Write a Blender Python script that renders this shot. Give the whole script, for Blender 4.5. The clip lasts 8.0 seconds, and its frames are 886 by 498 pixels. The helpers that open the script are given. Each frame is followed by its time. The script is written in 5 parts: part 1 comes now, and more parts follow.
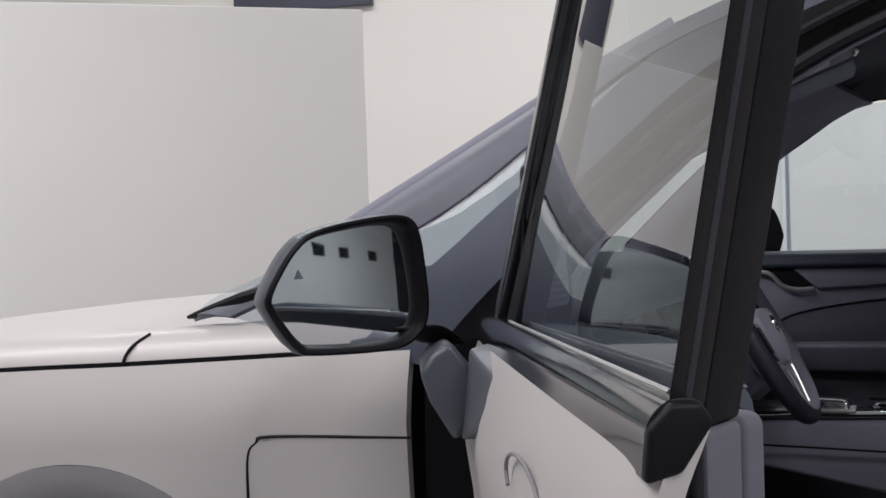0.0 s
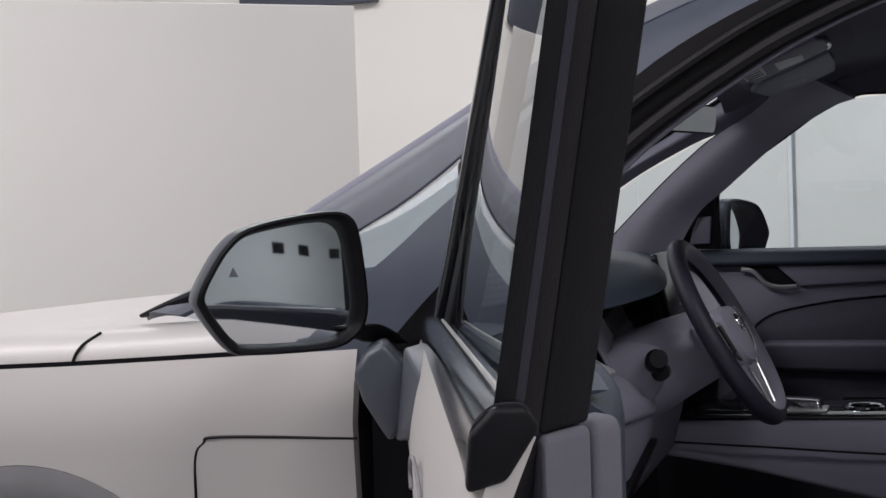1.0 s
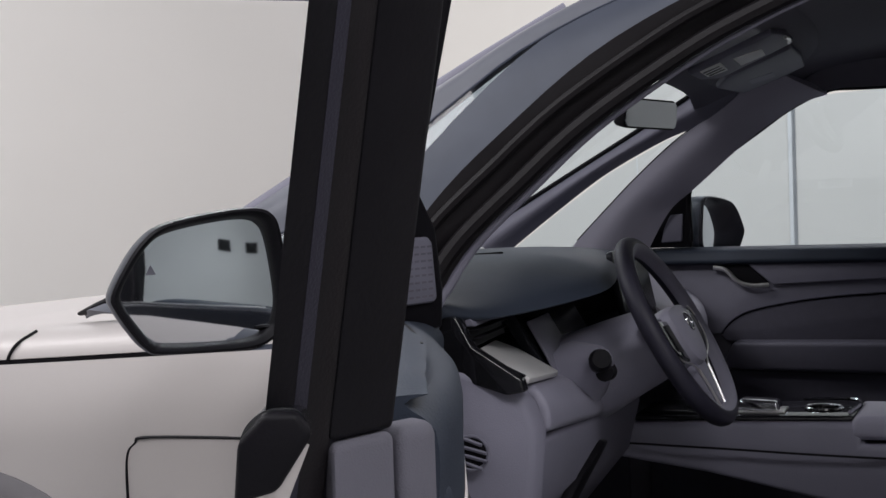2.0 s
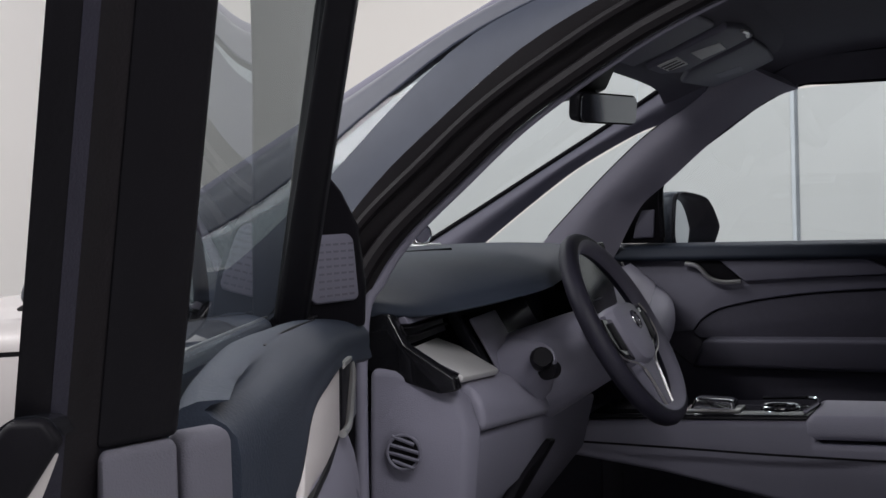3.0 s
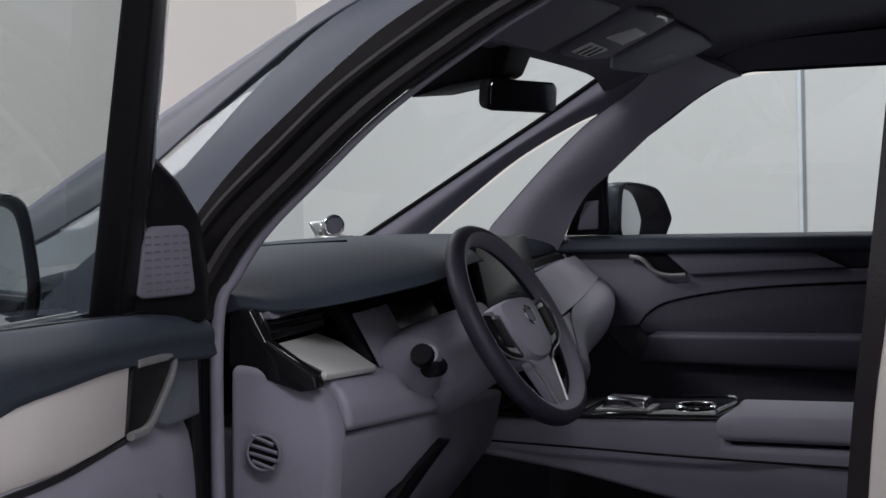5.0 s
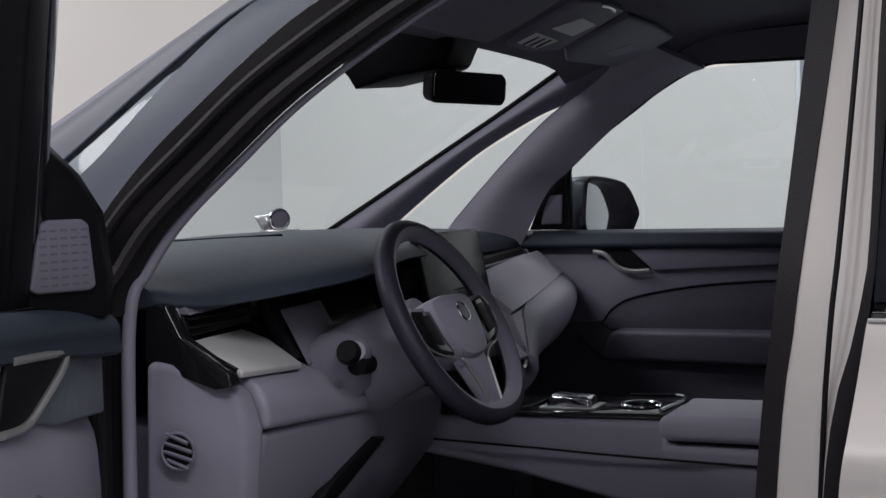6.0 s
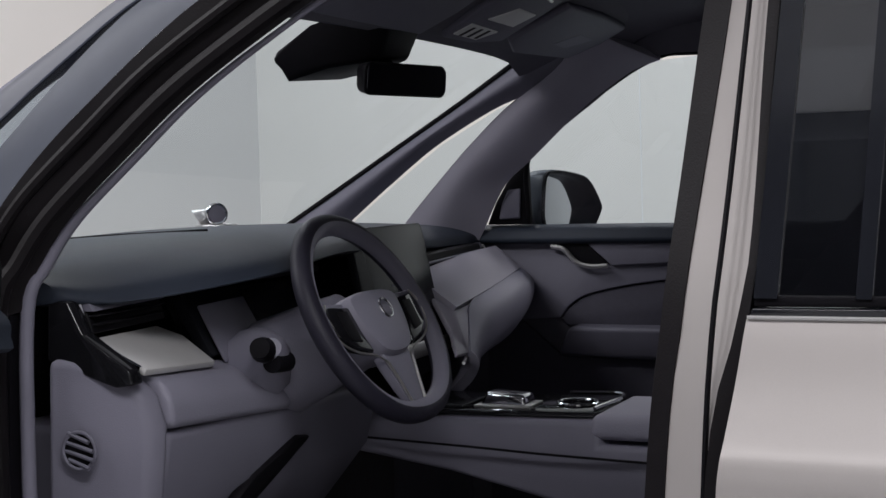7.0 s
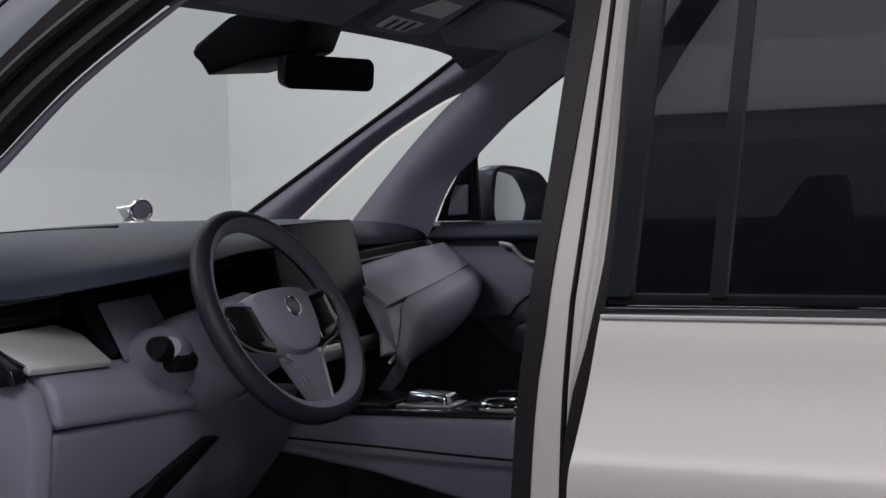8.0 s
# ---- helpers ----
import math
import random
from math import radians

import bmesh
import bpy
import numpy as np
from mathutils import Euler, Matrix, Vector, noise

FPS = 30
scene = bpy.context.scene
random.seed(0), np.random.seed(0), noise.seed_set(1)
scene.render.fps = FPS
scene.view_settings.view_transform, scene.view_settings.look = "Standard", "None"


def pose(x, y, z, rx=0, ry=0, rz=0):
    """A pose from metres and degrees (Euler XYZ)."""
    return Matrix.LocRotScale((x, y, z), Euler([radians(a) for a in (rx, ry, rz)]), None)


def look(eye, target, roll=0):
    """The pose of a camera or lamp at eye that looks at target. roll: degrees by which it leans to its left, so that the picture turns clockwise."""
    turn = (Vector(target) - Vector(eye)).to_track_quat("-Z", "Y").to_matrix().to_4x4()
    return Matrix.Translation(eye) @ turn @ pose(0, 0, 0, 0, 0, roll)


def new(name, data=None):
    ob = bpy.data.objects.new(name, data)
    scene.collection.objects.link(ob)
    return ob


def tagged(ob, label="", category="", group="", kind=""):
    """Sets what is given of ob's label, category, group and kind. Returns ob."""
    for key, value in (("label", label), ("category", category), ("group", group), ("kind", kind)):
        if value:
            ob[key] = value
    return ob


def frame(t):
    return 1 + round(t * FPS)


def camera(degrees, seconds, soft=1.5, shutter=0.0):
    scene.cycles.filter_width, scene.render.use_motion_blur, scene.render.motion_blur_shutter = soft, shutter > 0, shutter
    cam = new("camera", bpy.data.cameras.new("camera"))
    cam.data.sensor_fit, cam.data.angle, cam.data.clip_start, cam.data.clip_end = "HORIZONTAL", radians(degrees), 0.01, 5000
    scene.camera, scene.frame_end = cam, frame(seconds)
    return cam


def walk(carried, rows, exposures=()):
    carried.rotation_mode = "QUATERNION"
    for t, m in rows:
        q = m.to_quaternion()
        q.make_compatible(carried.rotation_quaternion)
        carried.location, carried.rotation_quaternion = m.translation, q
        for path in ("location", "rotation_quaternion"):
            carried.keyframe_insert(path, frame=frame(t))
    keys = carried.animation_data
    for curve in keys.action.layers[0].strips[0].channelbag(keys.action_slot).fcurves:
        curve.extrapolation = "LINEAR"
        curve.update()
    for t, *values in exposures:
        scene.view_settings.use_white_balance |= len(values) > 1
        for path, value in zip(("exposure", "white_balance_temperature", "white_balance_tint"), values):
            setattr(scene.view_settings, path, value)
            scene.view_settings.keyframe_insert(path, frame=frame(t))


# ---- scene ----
cam = camera(35.0, 8.0)
PATH = [
    (0, (-0.459, -3.053, 1.231), (-1.107, -1.162, 1.173), -1.9),
    (0.5, (-0.42, -3.017, 1.229), (-1.079, -1.129, 1.169), -1.9),
    (1, (-0.361, -2.976, 1.225), (-1.039, -1.095, 1.165), -2.0),
    (1.5, (-0.31, -2.932, 1.22), (-0.999, -1.055, 1.16), -2.0),
    (3, (-0.133, -2.816, 1.219), (-0.863, -0.955, 1.148), -1.8),
    (3.5, (-0.09, -2.772, 1.218), (-0.83, -0.916, 1.143), -1.8),
    (4, (-0.026, -2.725, 1.215), (-0.786, -0.876, 1.137), -1.7),
    (4.5, (0.027, -2.68, 1.213), (-0.747, -0.837, 1.133), -1.7),
    (6, (0.193, -2.529, 1.208), (-0.616, -0.702, 1.116), -1.5),
    (6.5, (0.251, -2.478, 1.205), (-0.572, -0.657, 1.11), -1.5),
    (7, (0.323, -2.417, 1.201), (-0.515, -0.603, 1.103), -1.6),
    (7.5, (0.386, -2.359, 1.197), (-0.463, -0.551, 1.097), -1.6),
    (8, (0.46, -2.29, 1.192), (-0.403, -0.489, 1.091), -1.7),
]
walk(cam, [(t, look(eye, target, roll)) for t, eye, target, roll in PATH])

# ---------------------------------------------------------------- light
world = bpy.data.worlds.new("hall_sky")
scene.world = world
world.use_nodes = True
sky = world.node_tree.nodes.new("ShaderNodeTexSky")
sky.sky_type, sky.sun_disc, sky.sun_elevation, sky.sun_rotation = "NISHITA", False, radians(40), radians(200)
world.node_tree.links.new(sky.outputs[0], world.node_tree.nodes["Background"].inputs[0])
world.node_tree.nodes["Background"].inputs[1].default_value = 0.05
scene.view_settings.exposure = 0.0


def area(name, x, y, z, w, h, power, colour, rx=0, ry=0, rz=0):
    d = bpy.data.lights.new(name, "AREA")
    d.shape, d.size, d.size_y, d.energy, d.color = "RECTANGLE", w, h, power, colour
    ob = new(name, d)
    ob.matrix_world = pose(x, y, z, rx, ry, rz)
    return ob


CEIL = 4.6
for lx, ly, lp in ((-4.6, 3.6, 110), (-0.6, 4.2, 112), (3.6, 3.6, 66), (-5.0, -1.6, 135), (-2.6, -3.7, 135), (2.0, -3.7, 160), (8.0, -5.5, 140)):
    area("hall_light", lx, ly, CEIL - 0.06, 2.8, 1.1, lp, (0.985, 0.973, 1.0))


# ---------------------------------------------------------------- materials
def material(name, colour, rough=0.5, metal=0.0, vary=0.08, scale=6.0, bump=0.0, bump_scale=220.0, coat=0.0, grain=0.0, spec=0.5, detail=4.0):
    m = bpy.data.materials.new(name)
    m.use_nodes = True
    nt = m.node_tree
    b = nt.nodes["Principled BSDF"]
    b.inputs["Roughness"].default_value, b.inputs["Metallic"].default_value = rough, metal
    b.inputs["Coat Weight"].default_value = coat
    b.inputs["Coat Roughness"].default_value = 0.12
    b.inputs["Specular IOR Level"].default_value = spec
    tc = nt.nodes.new("ShaderNodeTexCoord")
    n1 = nt.nodes.new("ShaderNodeTexNoise")
    n1.inputs["Scale"].default_value, n1.inputs["Detail"].default_value = scale, detail
    nt.links.new(tc.outputs["Object"], n1.inputs["Vector"])
    ramp = nt.nodes.new("ShaderNodeMix")
    ramp.data_type = "RGBA"
    lo = [c * (1 - vary) for c in colour]
    hi = [min(1, c * (1 + vary)) for c in colour]
    ramp.inputs[6].default_value, ramp.inputs[7].default_value = (*lo, 1), (*hi, 1)
    nt.links.new(n1.outputs["Fac"], ramp.inputs[0])
    nt.links.new(ramp.outputs[2], b.inputs["Base Color"])
    if grain > 0:
        rr = nt.nodes.new("ShaderNodeMapRange")
        rr.inputs[3].default_value, rr.inputs[4].default_value = max(0.02, rough - grain), min(1, rough + grain)
        n3 = nt.nodes.new("ShaderNodeTexNoise")
        n3.inputs["Scale"].default_value = scale * 4
        nt.links.new(tc.outputs["Object"], n3.inputs["Vector"])
        nt.links.new(n3.outputs["Fac"], rr.inputs[0])
        nt.links.new(rr.outputs[0], b.inputs["Roughness"])
    if bump > 0:
        n2 = nt.nodes.new("ShaderNodeTexNoise")
        n2.inputs["Scale"].default_value, n2.inputs["Detail"].default_value = bump_scale, 3
        nt.links.new(tc.outputs["Object"], n2.inputs["Vector"])
        bp = nt.nodes.new("ShaderNodeBump")
        bp.inputs["Strength"].default_value, bp.inputs["Distance"].default_value = bump, 0.002
        nt.links.new(n2.outputs["Fac"], bp.inputs["Height"])
        nt.links.new(bp.outputs[0], b.inputs["Normal"])
    return m


def glass_material(name, colour, rough=0.0, base=0.06, graze=0.85):
    """A thin pane: clear with a tint, with a mirror gloss that grows at grazing angles."""
    m = bpy.data.materials.new(name)
    m.use_nodes = True
    nt = m.node_tree
    nt.nodes.remove(nt.nodes["Principled BSDF"])
    tr, gl = nt.nodes.new("ShaderNodeBsdfTransparent"), nt.nodes.new("ShaderNodeBsdfGlossy")
    tr.inputs[0].default_value = (*colour, 1)
    gl.inputs["Color"].default_value = (1, 1, 1, 1)
    gl.inputs["Roughness"].default_value = rough
    lw, mx = nt.nodes.new("ShaderNodeLayerWeight"), nt.nodes.new("ShaderNodeMixShader")
    lw.inputs[0].default_value = 0.5
    pw, ml = nt.nodes.new("ShaderNodeMath"), nt.nodes.new("ShaderNodeMath")
    pw.operation, ml.operation = "POWER", "MULTIPLY_ADD"
    pw.inputs[1].default_value, ml.inputs[1].default_value, ml.inputs[2].default_value = 4.5, graze, base
    nt.links.new(lw.outputs["Facing"], pw.inputs[0])
    nt.links.new(pw.outputs[0], ml.inputs[0])
    nt.links.new(ml.outputs[0], mx.inputs[0])
    nt.links.new(tr.outputs[0], mx.inputs[1])
    nt.links.new(gl.outputs[0], mx.inputs[2])
    nt.links.new(mx.outputs[0], nt.nodes["Material Output"].inputs[0])
    return m


PAINT = material("champagne_paint", (0.50, 0.466, 0.452), 0.55, 0.2, 0.04, 700, coat=0.1, grain=0.04)
GLOSS = material("gloss_black", (0.012, 0.013, 0.017), 0.1, 0.0, 0.2, 30, coat=0.5)
PIANO = material("piano_black", (0.01, 0.01, 0.012), 0.06, 0.0, 0.2, 30)
BLACK = material("black_plastic", (0.0065, 0.006, 0.008), 0.5, 0.0, 0.2, 40, 0.15, spec=0.12)
RUBBER = material("seal_rubber", (0.0085, 0.007, 0.0085), 0.55, 0.0, 0.25, 25, 0.2, 400, spec=0.2)
RIM = material("rim_leather", (0.021, 0.020, 0.032), 0.5, 0.0, 0.12, 14, 0.3, 500, spec=0.3)
NAVY = material("navy_leather", (0.027, 0.034, 0.050), 0.55, 0.0, 0.12, 12, 0.3, 500, spec=0.22)
GREY = material("grey_trim", (0.196, 0.19, 0.242), 0.55, 0.0, 0.07, 9, 0.3, 600, spec=0.4)
GREYSOFT = material("grey_leather", (0.237, 0.23, 0.288), 0.5, 0.0, 0.07, 9, 0.35, 420, spec=0.4)
SHELF = material("shelf_leather", (0.36, 0.345, 0.41), 0.42, 0.0, 0.05, 12, 0.25, 380)
PALE = material("pale_trim", (0.62, 0.58, 0.57), 0.42, 0.0, 0.05, 14, 0.15, 300)
SATIN = material("satin_silver", (0.62, 0.61, 0.6), 0.32, 0.85, 0.06, 60)
CHROME = material("chrome", (0.75, 0.75, 0.77), 0.12, 1.0, 0.04, 20)
DARKFAB = material("dark_fabric", (0.059, 0.056, 0.078), 0.8, 0.0, 0.15, 60, 0.4, 700)
HEADLINER = material("headliner_cloth", (0.111, 0.107, 0.132), 0.9, 0.0, 0.08, 40, 0.3, 800)
OVERHEAD = material("overhead_plastic", (0.146, 0.142, 0.183), 0.6, 0.0, 0.06, 30, 0.2, 500)
CARPET = material("carpet", (0.04, 0.037, 0.042), 0.95, 0.0, 0.3, 90, 0.6, 500)
SCREEN = material("screen_glass", (0.014, 0.0145, 0.018), 0.2, 0.0, 0.15, 8, spec=0.12)
PODGREY = material("mirror_pod_grey", (0.055, 0.06, 0.076), 0.4, 0.0, 0.1, 20)
PODLIGHT = material("mirror_pod_light_grey", (0.085, 0.09, 0.108), 0.42, 0.0, 0.1, 20)
ARCH = material("arch_liner", (0.2, 0.19, 0.2), 0.7, 0.0, 0.1, 12, 0.2)
MIRROR = material("mirror_silver", (0.76, 0.79, 0.83), 0.03, 1.0, 0.01, 3)
WALLMAT = material("hall_wall_paint", (0.74, 0.73, 0.71), 0.8, 0.0, 0.035, 1.6, 0.05, 60)
WALLWARM = material("hall_wall_warm_paint", (0.75, 0.72, 0.675), 0.8, 0.0, 0.03, 1.1, 0.05, 60)
BACKMAT = material("dark_panel_matt", (0.03, 0.03, 0.033), 0.85, 0.0, 0.1, 0.8)
CEILMAT = material("hall_ceiling_paint", (0.8, 0.82, 0.86), 0.9, 0.0, 0.04, 1.2)
FLOORMAT = material("polished_floor", (0.4, 0.4, 0.41), 0.3, 0.0, 0.06, 1.4)
DARKBEAM = material("dark_steel_blue", (0.07, 0.075, 0.1), 0.5, 0.1, 0.1, 4)
STRIPSHADE = material("strip_shade_grey", (0.55, 0.56, 0.58), 0.35, 0.9, 0.06, 12)
DECOR = material("pale_decor_metal", (0.6, 0.59, 0.59), 0.38, 0.25, 0.05, 30)
# grey base stands for the pale wall reflected in a dark gloss pillar
PILLAR = material("pillar_reflection_grey", (0.12, 0.125, 0.15), 0.5, 0.0, 0.1, 20, spec=0.35)
DIFFUSER = material("lamp_diffuser", (0.8, 0.8, 0.78), 0.6)
GLASS = glass_material("clear_glass", (0.74, 0.82, 0.86))
DOORGLASS = glass_material("door_glass", (0.68, 0.735, 0.74))
QUARTER = glass_material("tinted_quarter_glass", (0.62, 0.66, 0.71), 0.0, 0.02, 0.12)
# blue-grey base carries the cap's reflection; the surface itself is rough
CAPGLOSS = material("cap_reflection_blue", (0.055, 0.063, 0.088), 0.5, 0.0, 0.15, 20, spec=0.35)
WHITEPL = material("white_strip", (0.8, 0.8, 0.8), 0.5)
SCREENGLASS = glass_material("windscreen_glass", (0.74, 0.82, 0.86), 0.0, 0.03, 0.3)
PRIVACY = glass_material("privacy_glass", (0.02, 0.021, 0.025), 0.0, 0.21)


# ---------------------------------------------------------------- mesh helpers
def part(name, bm, mat, parent=None, label="", smooth=True, angle=38):
    bmesh.ops.recalc_face_normals(bm, faces=bm.faces)
    me = bpy.data.meshes.new(name)
    bm.to_mesh(me)
    bm.free()
    me.materials.append(mat)
    if smooth:
        me.shade_smooth()
        me.set_sharp_from_angle(angle=radians(angle))
    ob = new(name, me)
    if parent is not None:
        ob.parent = parent
    if label:
        ob["label"] = label
    return ob


def spline(pts, n=8, closed=False):
    """Points of a smooth curve through pts (Catmull-Rom)."""
    p = [Vector(q) for q in pts]
    k = len(p)
    out = []
    for i in range(k if closed else k - 1):
        a = p[(i - 1) % k] if closed or i > 0 else p[0] * 2 - p[1]
        b, c = p[i], p[(i + 1) % k]
        d = p[(i + 2) % k] if closed or i + 2 < k else c * 2 - b
        for j in range(n):
            t = j / n
            out.append(0.5 * (2 * b + (c - a) * t + (2 * a - 5 * b + 4 * c - d) * t * t + (3 * b - a - 3 * c + d) * t ** 3))
    if not closed:
        out.append(p[-1])
    return out


def resample(pts, n):
    p = [Vector(q) for q in pts]
    d = [0.0]
    for a, b in zip(p, p[1:]):
        d.append(d[-1] + (b - a).length)
    out, i = [], 0
    for j in range(n):
        s = d[-1] * j / (n - 1)
        while i < len(p) - 2 and d[i + 1] < s:
            i += 1
        f = (s - d[i]) / max(1e-9, d[i + 1] - d[i])
        out.append(p[i].lerp(p[i + 1], min(1, f)))
    return out


def grid(rows, close_rows=False, close_cols=False):
    bm = bmesh.new()
    vs = [[bm.verts.new(q) for q in r] for r in rows]
    nr, nc = len(vs), len(vs[0])
    for i in range(nr if close_rows else nr - 1):
        for j in range(nc if close_cols else nc - 1):
            bm.faces.new((vs[i][j], vs[i][(j + 1) % nc], vs[(i + 1) % nr][(j + 1) % nc], vs[(i + 1) % nr][j]))
    return bm


def sheet(curves, thick=0.0, n=24, m=6):
    """A smooth skin through several curves; with thickness against the skin's own normal."""
    c = [resample(spline(q, 6), n) for q in curves]
    cols = [spline([r[j] for r in c], m) if len(c) > 2 else [c[0][j].lerp(c[1][j], k / m) for k in range(m + 1)] for j in range(n)]
    bm = grid(cols)
    if thick:
        bmesh.ops.recalc_face_normals(bm, faces=bm.faces)
        bmesh.ops.solidify(bm, geom=bm.faces, thickness=thick)
    return bm


def frames_along(p, closed=False):
    out, up = [], Vector((0.13, 0.21, 1)).normalized()
    k = len(p)
    for i in range(k):
        t = (p[(i + 1) % k] - p[i - 1]) if closed or 0 < i < k - 1 else (p[1] - p[0] if i == 0 else p[-1] - p[-2])
        t.normalize()
        s = t.cross(up).normalized()
        up = s.cross(t).normalized()
        out.append((s.copy(), up.copy()))
    return out


def tube(pts, r, n=8, sides=10, closed=False, squash=1.0, smooth=True):
    p = spline(pts, n, closed) if smooth else [Vector(q) for q in pts]
    rr = r if isinstance(r, (list, tuple)) else [r, r]
    rows = []
    for i, ((s, u), c) in enumerate(zip(frames_along(p, closed), p)):
        f = i / max(1, len(p) - 1) * (len(rr) - 1)
        k = min(int(f), len(rr) - 2)
        rad = rr[k] + (rr[k + 1] - rr[k]) * (f - k)
        rows.append([c + rad * (math.cos(a) * s + squash * math.sin(a) * u) for a in [2 * math.pi * j / sides for j in range(sides)]])
    bm = grid(rows, closed, True)
    if not closed:
        for row in (0, len(rows) - 1):
            bm.verts.ensure_lookup_table()
            bm.faces.new([bm.verts[row * sides + j] for j in range(sides)])
    return bm


def bevelled(bm, width, seg=3, angle=25):
    bmesh.ops.recalc_face_normals(bm, faces=bm.faces)
    es = [e for e in bm.edges if len(e.link_faces) == 2 and e.calc_face_angle() > radians(angle)]
    if width > 0 and es:
        bmesh.ops.bevel(bm, geom=es, offset=width, segments=seg, profile=0.5, affect="EDGES", clamp_overlap=True)
    return bm


def hexa(bottom, top, width=0.004, seg=3):
    """A solid between two outlines with as many corners each, edges rounded."""
    bm = bmesh.new()
    a, b = [bm.verts.new(q) for q in bottom], [bm.verts.new(q) for q in top]
    n = len(a)
    bm.faces.new(a), bm.faces.new(b)
    for i in range(n):
        bm.faces.new((a[i], a[(i + 1) % n], b[(i + 1) % n], b[i]))
    return bevelled(bm, width, seg)


def box(x0, x1, y0, y1, z0, z1, width=0.004, seg=3):
    q = [(x0, y0), (x1, y0), (x1, y1), (x0, y1)]
    return hexa([(*p, z0) for p in q], [(*p, z1) for p in q], width, seg)


def prism(profile, y0, y1, width=0.004, seg=3, slant=0.0):
    """A solid: an outline in x and z drawn out along y; slant moves its far end along x."""
    return hexa([(x, y0, z) for x, z in profile], [(x + slant, y1, z) for x, z in profile], width, seg)


def plate(outline, thick, width=0.003, seg=2):
    """A solid plate: a nearly flat outline in space, thickened along its normal."""
    p = [Vector(q) for q in outline]
    c = sum(p, Vector()) / len(p)
    nrm = Vector()
    for a, b in zip(p, p[1:] + p[:1]):
        nrm += (a - c).cross(b - c)
    nrm.normalize()
    return hexa(p, [q + nrm * thick for q in p], width, seg)


def rounded(w, h, r, n=5):
    """A rounded rectangle round the origin."""
    out = []
    for sx, sy, a0 in ((1, 1, 0), (-1, 1, 90), (-1, -1, 180), (1, -1, 270)):
        for i in range(n + 1):
            a = radians(a0 + 90 * i / n)
            out.append((sx * (w / 2 - r) + r * math.cos(a), sy * (h / 2 - r) + r * math.sin(a)))
    return out


def put(points2, origin, ax, ay, off=0.0):
    """Places flat points in space on the plane of ax and ay, off it by so much along its normal."""
    o, a, b = Vector(origin), Vector(ax).normalized(), Vector(ay).normalized()
    nrm = a.cross(b)
    return [o + a * x + b * y + nrm * off for x, y in points2]


def flip(pts):
    return [(p[0], -p[1], p[2]) for p in pts]


def structure(ob, label, category):
    return tagged(ob, label, category, kind="structure")

# ---------------------------------------------------------------- hall
structure(part("floor", box(-11, 16, -9, 9, -0.1, 0.0, 0), FLOORMAT), "pale grey polished hall floor", "floor")
structure(part("ceiling", box(-11, 16, -9, 9, CEIL, CEIL + 0.15, 0), CEILMAT), "white painted hall ceiling", "ceiling")
structure(part("wall_north", box(-11, 16, 6.5, 6.7, 0, CEIL, 0), WALLWARM), "off-white painted hall wall with a vertical joint strip", "wall")
structure(part("wall_south", box(-11, 16, -9.0, -8.8, 0, CEIL, 0), WALLMAT), "off-white hall wall with an added dark panel", "wall")
# unseen dark panel, added so the rear side glass reflects something dark
structure(part("dark_panel", box(-9.5, 0.8, -8.8, -8.72, 0, 4.3, 0), BACKMAT), "dark panel added behind the viewer to darken glass reflections", "opening")
# added dark slab: sets the lower, darker half of the window reflection
structure(part("dark_slab", box(-9.5, 0.8, -8.7, -5.9, CEIL - 0.16, CEIL - 0.002, 0.01), DARKBEAM), "dark ceiling slab added to darken the side glass reflection", "ceiling")
structure(part("baseboard", box(0.8, 15.9, -8.8, -8.77, 0, 0.12, 0.004), DARKBEAM), "dark grey skirting board", "baseboard")
structure(part("wall_west", box(-11.2, -11, -9, 6.7, 0, CEIL, 0), WALLMAT), "off-white painted hall end wall", "wall")
structure(part("wall_east", box(16, 16.2, -9, 6.7, 0, CEIL, 0), WALLMAT), "off-white painted hall end wall", "wall")
structure(part("wall_joint_strip", box(-1.345, -1.318, 6.484, 6.503, 0, CEIL, 0.003), WHITEPL), "thin white vertical joint strip on the wall", "trim")
# grey strip puts the shading of the white plastic strip into colour
structure(part("wall_joint_strip", box(-1.3175, -1.297, 6.49, 6.503, 0, CEIL, 0.002), STRIPSHADE), "shaded side of the white joint strip, set in grey", "trim")
structure(part("wall_joint", box(-2.352, -2.346, 6.497, 6.503, 0, CEIL, 0.0), WHITEPL), "fine vertical panel joint on the wall", "trim")
for bx in (-6.0, -3.6, 3.6):
    structure(part("ceiling_beam", box(bx, bx + 0.12, -8.7, 6.5, CEIL - 0.03, CEIL - 0.001, 0.004), DARKBEAM), "slim dark ceiling track", "beam")

structure(part("ceiling_beam", hexa([(-1.84, -5.62, CEIL - 0.05), (-1.72, -5.70, CEIL - 0.05), (-0.80, -4.22, CEIL - 0.05), (-0.95, -4.16, CEIL - 0.05)], [(-1.84, -5.62, CEIL - 0.002), (-1.72, -5.70, CEIL - 0.002), (-0.80, -4.22, CEIL - 0.002), (-0.95, -4.16, CEIL - 0.002)], 0.004), DARKBEAM), "short dark ceiling duct set at an angle", "beam")

